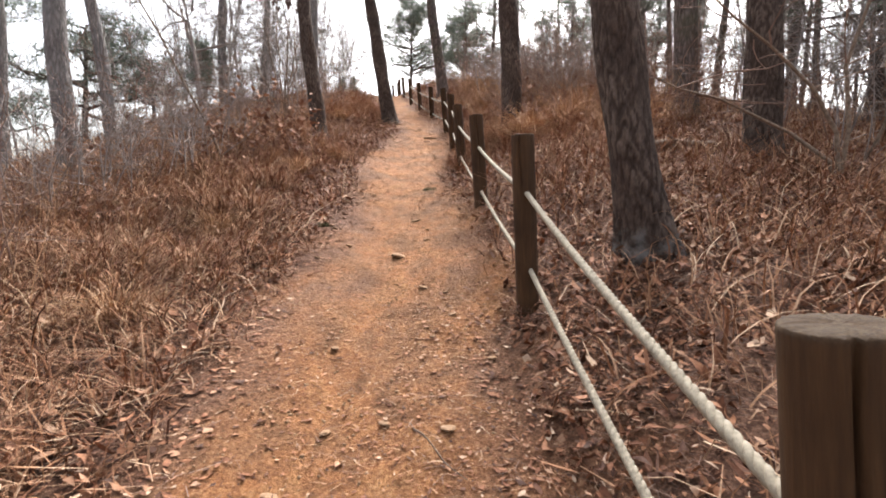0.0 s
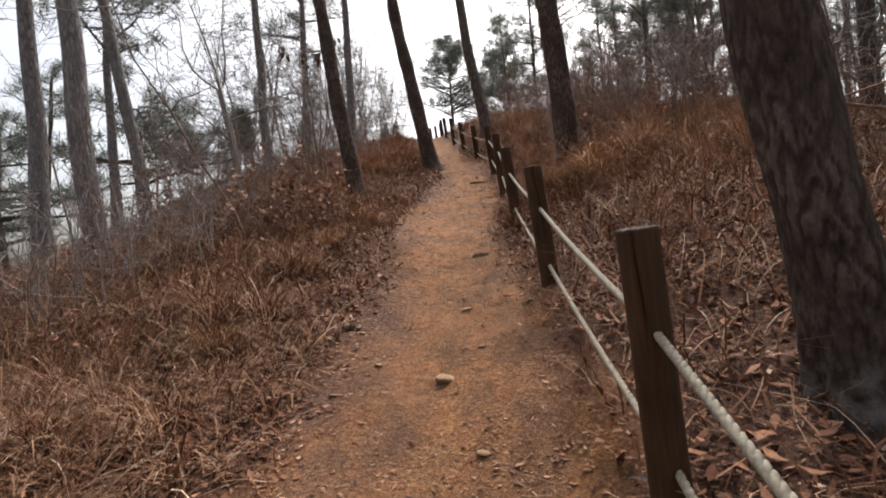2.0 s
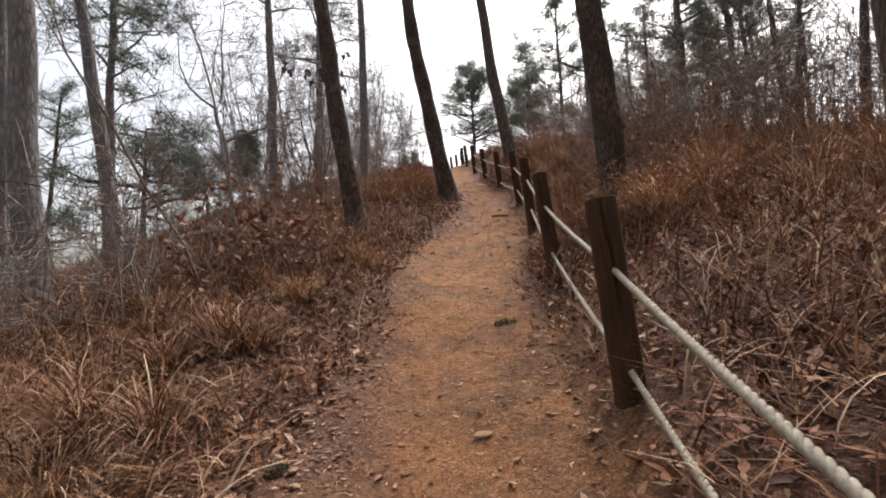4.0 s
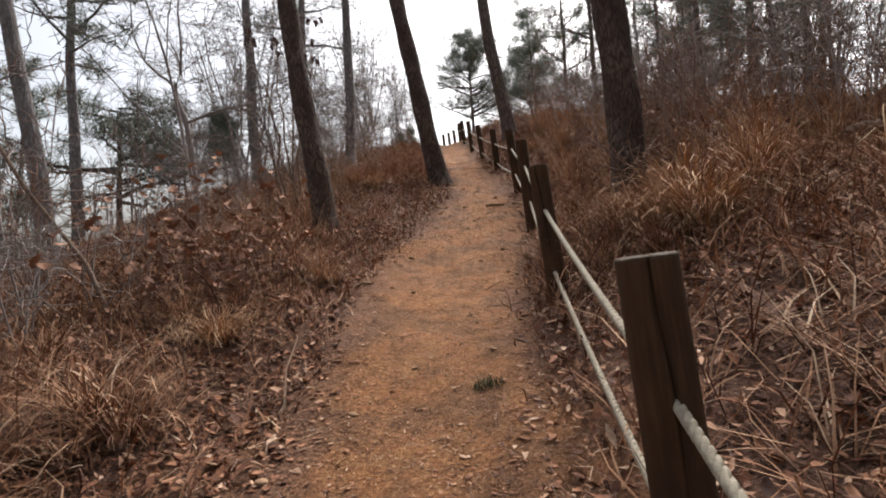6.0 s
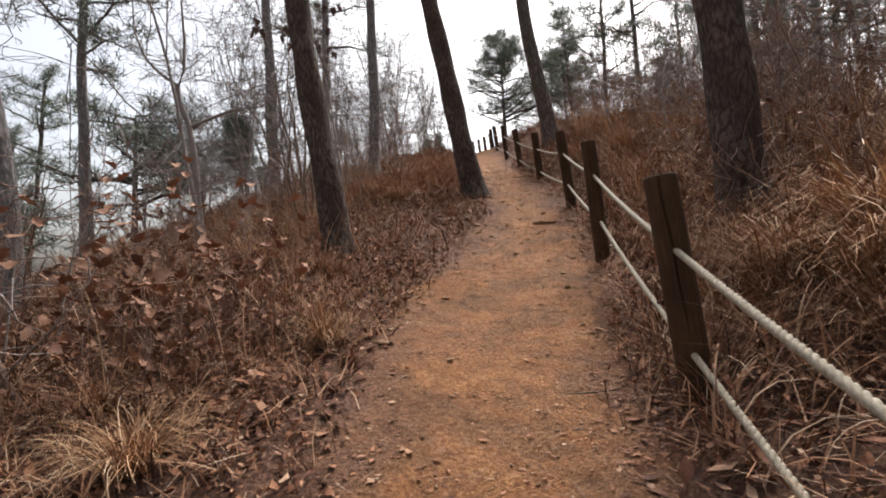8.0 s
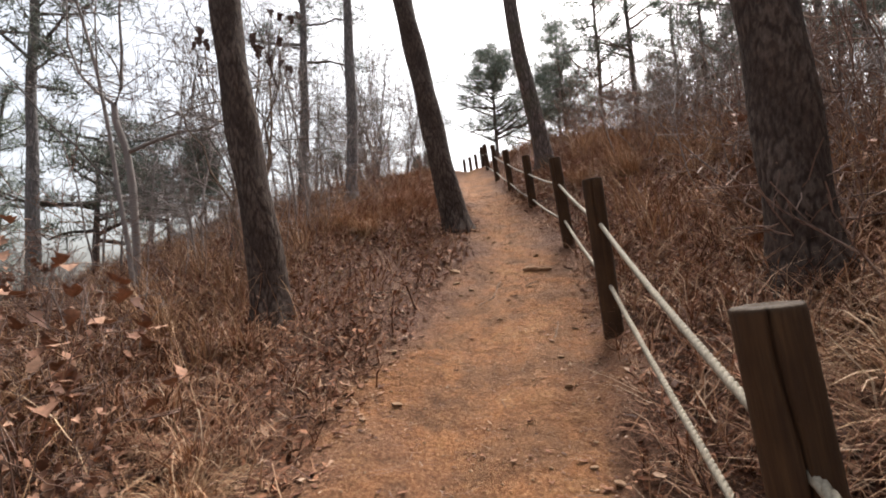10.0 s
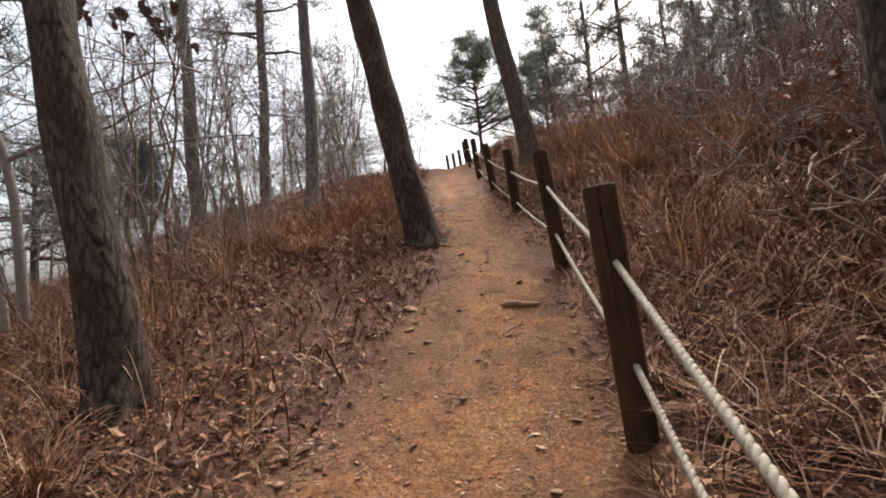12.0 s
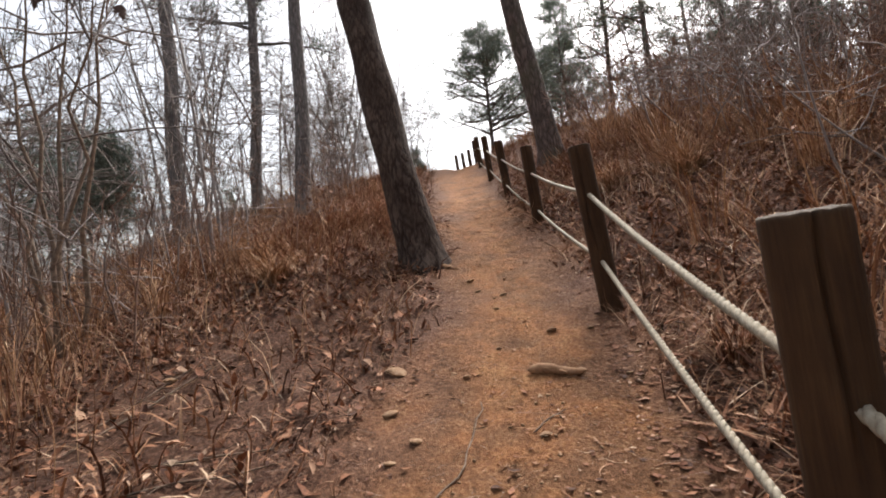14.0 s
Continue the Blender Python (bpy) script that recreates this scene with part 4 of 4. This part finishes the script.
    tagged(mesh_object("woodland_grass", v, q, STRAW), "thin dry grass and straw through the woods", "grass", kind="stuff")
    x, y = np.concatenate([rg.normal(0, 10, 15000), rg.uniform(0.8, 7.5, 20000)]), np.concatenate([rg.normal(11, 12, 15000), rg.uniform(0.5, 16, 20000)])
    off = np.abs(trail_u(x, y)) - np.interp(y, HALF_Y, HALF_W)
    x, y = x[off > 0.15], y[off > 0.15]
    n = len(x)
    v, q = leaf_mesh(np.stack([x, y, height(x, y) + rg.uniform(0.005, 0.05, n)], -1), rg.uniform(0, 6.28, n), rg.normal(0, 0.4, n), 0.025 + 0.06 * rg.uniform(0, 1, n) ** 2.2, rg)
    tagged(mesh_object("woodland_leaves", v, q, LEAF), "brown oak leaves lying through the woods", "leaf litter", kind="stuff")

    # fallen leaves
    x, y = field(112000, -5.0, 5.0, -0.4, 18, 1.3)
    x = np.sign(x) * 5.0 * (np.abs(x) / 5.0) ** 1.25
    u = trail_u(x, y)
    off = np.abs(u) - np.interp(y, HALF_Y, HALF_W)
    want = np.clip(0.10 + (off + 0.12) / 0.45, 0.10, 1) * np.clip(0.7 + 0.6 * patchy(x, y, 1.3, 21), 0.15, 1)
    keep = rg.uniform(0, 1, len(x)) < want * 0.85
    x, y, off = x[keep], y[keep], off[keep]
    n = len(x)
    z = height(x, y) + np.where(off > 0.1, rg.uniform(0.0, 0.07, n), 0.006)
    size = np.where(off > 0.05, 0.024 + 0.075 * rg.uniform(0, 1, n) ** 2.5, 0.014 + 0.045 * rg.uniform(0, 1, n) ** 3)
    v, q = leaf_mesh(np.stack([x, y, z], -1), rg.uniform(0, 6.28, n), rg.normal(0, np.where(off > 0.1, 0.45, 0.12)), size, rg)
    tagged(mesh_object("fallen_leaves", v, q, LEAF), "dry brown oak leaves scattered over the ground", "leaf litter", kind="stuff")

    # crumbled leaf and bark, thin on the trail and thick beside it
    x, y = field(230000, -3.6, 3.6, -0.3, 15, 1.3)
    x = np.sign(x) * 3.6 * (np.abs(x) / 3.6) ** 1.25
    u = trail_u(x, y)
    off = np.abs(u) - np.interp(y, HALF_Y, HALF_W)
    want = np.clip(0.34 + (off + 0.35) * 1.6, 0.22, 1) * np.clip(0.65 + 1.2 * patchy(x, y, 2.6, 14), 0.08, 1)
    keep = rg.uniform(0, 1, len(x)) < want
    x, y, off = x[keep], y[keep], off[keep]
    n = len(x)
    L = (0.010 + 0.046 * rg.uniform(0, 1, n) ** 2.4) * np.where(off < -0.08, 0.68, 1.0)
    W = L * rg.uniform(0.25, 0.7, n)
    a = rg.uniform(0, 6.28, n)
    base = height(x, y) + np.where(off > 0.15, rg.uniform(0.002, 0.03, n), 0.004)
    V = np.zeros((n, 4, 3))
    for k, (p, q) in enumerate(((-1, -0.2), (0.1, -1), (1, 0.15), (-0.1, 1))):
        lx, ly = p * L * 0.5, q * W * 0.5
        V[:, k] = np.stack([x + lx * np.cos(a) - ly * np.sin(a), y + lx * np.sin(a) + ly * np.cos(a), base + L * rg.normal(0, np.where(off > 0.1, 0.28, 0.07))], -1)
    F = np.arange(n * 4).reshape(-1, 4)
    F = np.concatenate([F[:, [0, 1, 2]], F[:, [0, 2, 3]]])
    tagged(mesh_object("leaf_crumbs", V, F, LEAF), "crumbled dry leaf bits strewn over trail and verges", "leaf litter", kind="stuff")

    # twigs and needles lying about
    x, y = field(42000, -3.5, 3.5, -0.3, 16, 1.3)
    n = len(x)
    u = trail_u(x, y)
    off = np.abs(u) - np.interp(y, HALF_Y, HALF_W)
    keep = rg.uniform(0, 1, n) < np.clip(0.3 + off * 2, 0.3, 1)
    x, y = x[keep], y[keep]
    n = len(x)
    v, q = strips(np.stack([x, y, height(x, y) + 0.006], -1), rg.uniform(0, 6.28, n), rg.uniform(0.04, 0.22, n), rg.uniform(0.0008, 0.0022, n), rg.uniform(1.35, 1.5, n), rg.uniform(1.45, 1.6, n), 3, rg.normal(0, 0.5, n))
    tagged(mesh_object("fallen_twigs", v, q, REDTWIG), "fallen twigs and pine needles on the ground", "twigs", kind="stuff")

    # short straw scraps trodden into the trail in patches
    x, y = field(42000, -2.3, 2.6, -0.3, 16, 1.3)
    off = np.abs(trail_u(x, y)) - np.interp(y, HALF_Y, HALF_W)
    keep = rg.uniform(0, 1, len(x)) < np.clip(0.25 + 1.1 * patchy(x, y, 2.2, 40) + np.clip(off + 0.2, 0, 0.5) * 1.6, 0.04, 1)
    x, y = x[keep], y[keep]
    n = len(x)
    v, q = strips(np.stack([x, y, height(x, y) + 0.004], -1), rg.uniform(0, 6.28, n), rg.uniform(0.02, 0.11, n), rg.uniform(0.0012, 0.0034, n), rg.uniform(1.35, 1.55, n), rg.uniform(1.5, 1.65, n), 4, rg.normal(0, 1.2, n))
    tagged(mesh_object("straw_scraps", v, q, STRAW), "short straw scraps trodden into the earth trail", "straw", kind="stuff")

    # grit on the trail
    x, y = field(24000, -1.6, 1.3, -0.3, 16, 1.3)
    keep = trail_mask(x, y) > rg.uniform(0.2, 1, len(x))
    x, y = x[keep], y[keep]
    n = len(x)
    s = 0.0022 + 0.010 * rg.uniform(0, 1, n) ** 5
    octa = np.array([[1, 0, 0], [0, 1, 0], [-1, 0, 0], [0, -1, 0], [0, 0, 0.75], [0, 0, -0.6]])
    v = octa[None] * rg.uniform(0.6, 1.3, (n, 6, 1)) * s[:, None, None]
    a = rg.uniform(0, 6.28, n)
    vx = v[..., 0] * np.cos(a)[:, None] - v[..., 1] * np.sin(a)[:, None]
    vy = v[..., 0] * np.sin(a)[:, None] + v[..., 1] * np.cos(a)[:, None]
    V = np.stack([vx + x[:, None], vy + y[:, None], v[..., 2] + height(x, y)[:, None]], -1)
    f = np.array([[0, 1, 4], [1, 2, 4], [2, 3, 4], [3, 0, 4], [1, 0, 5], [2, 1, 5], [3, 2, 5], [0, 3, 5]])
    F = (np.arange(n)[:, None, None] * 6 + f[None]).reshape(-1, 3)
    tagged(mesh_object("trail_grit", V, F, STONE), "small stones and grit on the earth trail", "gravel", kind="stuff")


make_cover()


# ---------------------------------------------------------------- single things on the ground
def stone(x, y, size, seed):
    rg = np.random.default_rng(seed)
    bm = bmesh.new()
    bmesh.ops.create_icosphere(bm, subdivisions=2, radius=1)
    k = rg.uniform(-1, 1, (5, 3))
    for v in bm.verts:
        f = 1 + 0.16 * sum(math.sin(3 * v.co.dot(Vector(a)) + seed) for a in k) / 2
        v.co = Vector((v.co.x * f * 0.62, v.co.y * f * 0.45, max(v.co.z * f * 0.20, -0.15))) * size
    me = bpy.data.meshes.new("stone")
    bm.to_mesh(me)
    bm.free()
    me.materials.append(STONE)
    ob = new("stone", me)
    ob.matrix_basis = pose(x, y, float(height(x, y)) + size * 0.10, rg.uniform(-8, 8), 14, rg.uniform(0, 180))
    tagged(ob, "flat tan stone lying loose on the trail", "stone", "trail stones")


for k, (x, y, s) in enumerate(((-0.09, 3.86, 0.115), (0.03, 4.76, 0.07), (-0.5, 4.0, 0.05), (-0.58, 10.7, 0.10), (-0.53, 10.35, 0.06), (-0.45, 10.05, 0.04), (0.42, 7.9, 0.055), (-0.86, 7.55, 0.06), (0.25, 11.05, 0.06), (0.44, 2.4, 0.05), (-0.35, 2.5, 0.05),
                                (0.1, 3.2, 0.05), (-0.72, 5.4, 0.05), (0.3, 8.6, 0.05), (-0.1, 9.6, 0.05), (0.15, 10.2, 0.045), (-0.62, 8.4, 0.06), (-0.3, 12.0, 0.06), (0.2, 6.4, 0.045), (-0.9, 10.9, 0.05), (-1.75, 10.5, 0.09), (-0.4, 1.6, 0.05), (0.2, 1.9, 0.06))):
    stone(x, y, s, k + 3)


_s = random.Random(15)
for k in range(46):
    y = 0.8 + 12 * _s.random() ** 1.1
    side = _s.choice((-1, -1, 1))
    stone(float(np.interp(y, WIND_Y, WIND_X)) + side * float(np.interp(y, HALF_Y, HALF_W)) * _s.uniform(0.15, 1.15), y, _s.uniform(0.022, 0.055), 40 + k)


def stick(name, x, y, length, r, yaw, label, category, seed, lift=0.0):
    rg = np.random.default_rng(seed)
    n = 12
    t = np.linspace(-0.5, 0.5, n)
    bend = np.cumsum(rg.normal(0, 0.05 if category == "root" else 0.02, n)) * length * 0.8
    ca, sa = math.cos(radians(yaw)), math.sin(radians(yaw))
    px, py = x + t * length * ca - bend * sa, y + t * length * sa + bend * ca
    pz = height(px, py)
    pz = np.convolve(np.pad(pz, 2, mode="edge"), np.ones(5) / 5, "valid") + r * 0.6 + lift * (t + 0.5)
    c = np.stack([px, py, pz], -1)
    rad = r * (1 - 0.5 * (t + 0.5)) * rg.uniform(0.85, 1.15, n) * np.sqrt(np.maximum(1 - (2 * t) ** 4, 0.05))
    segs = [(c, rad)]
    for _ in range(2 if r < 0.02 else 3):
        j = rg.integers(3, 10)
        e = c[j] + np.array([rg.normal(0, 0.14) * length, rg.normal(0, 0.14) * length, abs(rg.normal(0, 0.06)) * length])
        segs.append((np.linspace(c[j], e, 4), np.linspace(rad[j] * 0.5, rad[j] * 0.2, 4)))
    V, Q = tubes(segs, 8)
    V = V - np.array([x, y, float(height(x, y))])
    ob = mesh_object(name, V, Q, ROOTWOOD if category == "root" else DEADWOOD, smooth=True)
    ob.matrix_basis = pose(x, y, float(height(x, y)))
    tagged(ob, label, category)


stick("exposed_root", 0.24, 10.65, 0.28, 0.030, -14, "knobbly root poking out of the trail", "root", 4, 0.0)
stick("exposed_root", -0.50, 12.30, 0.34, 0.036, -14, "earthy root running out from the pine by the trail", "root", 5, -0.05)
stick("fallen_log", 2.85, 5.1, 1.1, 0.065, 12, "dark fallen log lying in leaf litter", "log", 2)
stick("fallen_log", 3.75, 8.3, 0.8, 0.085, 8, "short thick log lying on the wooded bank", "log", 3)
for k, (x, y, L, r, yaw, lift) in enumerate(((-2.0, 11.88, 1.1, 0.018, 92, 0.06), (-1.64, 10.33, 0.85, 0.008, 68, 0.03), (-1.12, 9.85, 0.6, 0.006, 26, 0.03), (-1.14, 9.98, 0.55, 0.007, 17, 0.02), (-0.2, 10.18, 0.76, 0.005, 78, 0), (0.3, 9.39, 0.3, 0.005, 77, 0), (0.18, 10.29, 0.22, 0.005, 45, 0),
                                             (0.95, 6.84, 0.75, 0.007, -75, 0.05), (0.87, 6.45, 0.6, 0.005, -67, 0.03), (-1.76, 10.39, 0.6, 0.006, 69, 0.03), (-1.18, 10.5, 0.42, 0.006, -47, 0.02), (0.14, 1.81, 0.4, 0.004, -54, 0), (1.13, 6.35, 0.65, 0.006, -96, 0.04), (-1.84, 4.14, 0.45, 0.010, -12, 0.02),
                                             (1.5, 6.1, 1.0, 0.006, -35, 0.05), (1.7, 9.6, 0.9, 0.007, 50, 0.06), (1.2, 2.3, 0.6, 0.005, 30, 0.04), (-1.9, 3.1, 0.8, 0.006, -15, 0.04), (-1.6, 5.6, 0.7, 0.005, 25, 0.05), (0.3, 7.2, 0.3, 0.004, 10, 0), (2.0, 4.0, 0.9, 0.008, 160, 0.05), (1.6, 10.6, 0.7, 0.006, 120, 0.05))):
    stick("fallen_branch", x, y, L, r, yaw, "dry fallen branch lying on the ground", "branch", 10 + k, lift)


def bent_branch():
    """A crooked bare shrub whose long bent limbs reach over the leaf litter."""
    rg = np.random.default_rng(70)
    x0, y0 = 3.42, 3.85
    z0 = float(height(x0, y0))
    sap = empty("bare_tree", pose(x0, y0, z0), "crooked bare brown shrub with long bent limbs over leaf litter", "tree")
    stems = [np.array([[0, 0, -0.1], [-0.05, 0.02, 0.12], [-0.30, 0.15, 0.36], [-0.62, 0.15, 0.50], [-0.90, 0.15, 0.62], [-1.27, 0.15, 0.70], [-1.45, 0.15, 0.78]]),
             np.array([[0.03, 0, -0.1], [0.02, 0.05, 0.35], [-0.15, 0.12, 0.72], [-0.50, 0.15, 1.05], [-0.80, 0.18, 1.28], [-1.10, 0.2, 1.55], [-1.30, 0.2, 1.9]]),
             np.array([[0.05, 0.03, -0.1], [0.12, 0.05, 0.4], [0.10, 0.1, 0.9], [0.25, 0.1, 1.4], [0.2, 0.15, 1.9], [0.32, 0.2, 2.4], [0.3, 0.25, 2.8]]),
             np.array([[0.08, -0.02, -0.1], [0.28, -0.05, 0.3], [0.42, -0.05, 0.7], [0.7, 0.0, 1.1], [0.85, 0.05, 1.6], [1.1, 0.05, 2.1], [1.15, 0.1, 2.6]])]
    segs = []
    for p in stems:
        V, Q = tubes([(p, np.linspace(0.020, 0.005, 7))], 7)
        mesh_object("limb", V, Q, DEADWOOD, sap, smooth=True)
        for _ in range(5):
            branching(rg, p[rg.integers(2, 7)], rg.uniform(0, 6.28), rg.uniform(0.1, 0.9), rg.uniform(0.3, 0.9), 0.007, 2, segs, (2, 4))
    V, Q = tubes(segs, 4)
    tagged(mesh_object("brushwood", V, Q, REDTWIG, sap), kind="stuff")


bent_branch()


def forked_tree():
    """A bare tree with a wide fork, standing on the falling side."""
    rg = np.random.default_rng(71)
    z0 = float(height(-5.2, 11.6)) - 0.33
    tree = empty("bare_tree", pose(-5.2, 11.6, z0), "bare forked tree with crooked spreading limbs", "tree")
    main = np.array([[0.2, 0, -0.2], [0.16, 0, 0.8], [0.1, 0.03, 1.7], [0.05, 0, 2.2], [-0.1, 0, 2.6], [-0.12, 0, 2.85]])
    limbs = [np.array([[-0.12, 0, 2.85], [-0.45, 0.05, 3.1], [-0.75, 0.1, 3.4], [-0.95, 0.1, 3.9], [-1.0, 0.15, 4.6]]),
             np.array([[-0.12, 0, 2.8], [0.05, -0.05, 3.05], [0.12, -0.1, 3.5], [0.1, -0.1, 4.1], [0.2, -0.1, 4.9]]),
             np.array([[0.06, 0, 2.15], [0.4, 0.1, 2.3], [0.75, 0.15, 2.4], [1.2, 0.2, 2.42], [1.6, 0.2, 2.6]])]
    V, Q = tubes([(main, np.linspace(0.055, 0.04, 6))], 8)
    mesh_object("trunk", V, Q, TWIG, tree, smooth=True)
    for p in limbs:
        V, Q = tubes([(p, np.linspace(0.03, 0.01, 5))], 6)
        mesh_object("limb", V, Q, TWIG, tree, smooth=True)
    segs = []
    for p in limbs:
        for _ in range(6):
            branching(rg, p[rg.integers(1, 5)], rg.uniform(0, 6.28), rg.uniform(0.1, 1.1), rg.uniform(0.6, 1.2), 0.011, 2, segs)
    V, Q = tubes(segs, 3)
    mesh_object("crown", V, Q, TWIG, tree)


forked_tree()


def leaning_sapling():
    """A thin bare stem slanting out over the brown brush below the trail."""
    rg = np.random.default_rng(73)
    x0, y0 = -2.62, 6.9
    tree = empty("bare_tree", pose(x0, y0, float(height(x0, y0))), "thin bare sapling slanting out of brown brush", "tree")
    main = np.array([[0, 0, -0.1], [-0.14, -0.1, 0.45], [-0.38, -0.3, 1.0], [-0.62, -0.42, 1.6], [-0.95, -0.5, 2.2], [-1.1, -0.55, 2.8], [-1.3, -0.6, 3.3]])
    V, Q = tubes([(main, np.linspace(0.019, 0.005, 7))], 7)
    mesh_object("stem", V, Q, DEADWOOD, tree, smooth=True)
    segs = []
    for k in range(9):
        branching(rg, main[2 + k % 5], rg.uniform(0, 6.28), rg.uniform(0.4, 1.2), rg.uniform(0.5, 1.1), 0.008, 2, segs, (2, 4))
    V, Q = tubes(segs, 4)
    tagged(mesh_object("brushwood", V, Q, TWIG, tree), kind="stuff")


leaning_sapling()


def young_oak():
    """A many-stemmed young oak with a few big withered leaves hanging from its top."""
    rg = np.random.default_rng(72)
    bx, by = -3.0, 11.0
    z0 = float(height(bx, by))
    tree = empty("oak_tree", pose(bx, by, z0), "many-stemmed young oak with a few large withered leaves", "tree")
    segs, mains = [], []
    tops = ((-0.55, 0.1, 6.05), (-0.1, 0.0, 6.0), (0.2, 0.05, 5.85), (0.55, -0.1, 5.6), (-1.0, 0.2, 5.4), (0.35, 0.4, 6.4))
    for tx, ty, tz in tops:
        s = np.linspace(0, 1, 8)[:, None]
        root = np.array([tx * 0.12, ty * 0.3, -0.1])
        line = root + (np.array([tx, ty, tz - z0]) - root) * np.concatenate([s ** 1.5, s ** 1.5, s], 1)
        line[1:-1] += rg.normal(0, 0.035, (6, 3))
        mains.append(line)
        V, Q = tubes([(line, np.linspace(0.021, 0.005, 8))], 6)
        mesh_object("stem", V, Q, DEADWOOD, tree, smooth=True)
        for _ in range(3):
            branching(rg, line[rg.integers(2, 8)], rg.uniform(0, 6.28), rg.uniform(0.1, 1.1), rg.uniform(0.4, 1.1), 0.009, 2, segs, (2, 4), 0.0032)
    for a, b in (((-1.3, -0.1, 1.75), (0.1, 0.1, 2.15)), ((-0.6, 0.0, 2.42), (0.5, 0.2, 2.15))):
        segs.append((np.linspace(a, b, 5) + rg.normal(0, 0.03, (5, 3)), np.linspace(0.006, 0.012, 5)))
    V, Q = tubes(segs, 4)
    tagged(mesh_object("brushwood", V, Q, TWIG, tree), kind="stuff")
    for m, count in ((0, 4), (1, 6), (2, 6), (3, 6), (5, 4)):
        at = mains[m][-1] + rg.normal(0, 0.09, (count, 3))
        for p in at:
            v, q = lobed_leaves(np.zeros((1, 3)), rg.uniform(0, 6.28, 1), rg.uniform(1.0, 1.9, 1), rg.uniform(0.11, 0.17, 1), rg)
            ob = mesh_object("leaf", v, q, SILHOUETTE_LEAF, tree)
            ob.location = tuple(p)


young_oak()


def moss(x, y, w, seed):
    rg = np.random.default_rng(seed)
    n = 260
    a, d = rg.uniform(0, 6.28, n), rg.uniform(0, 1, n) ** 0.6 * w
    px, py = x + d * np.cos(a), y + 0.7 * d * np.sin(a)
    v, q = strips(np.stack([px - x, py - y, height(px, py) - float(height(x, y))], -1), rg.uniform(0, 6.28, n), rg.uniform(0.02, 0.05, n), rg.uniform(0.0012, 0.0025, n), rg.uniform(0, 0.9, n), rg.uniform(0.8, 1.8, n), 4)
    ob = mesh_object("pine_sprig", v, q, SPRIG)
    ob.matrix_basis = pose(x, y, float(height(x, y)))
    tagged(ob, "small dull green sprig of needles on the trail", "sprig")


moss(0.17, 6.02, 0.08, 1)
moss(-0.81, 4.5, 0.05, 2)
moss(1.0, 9.55, 0.13, 3)
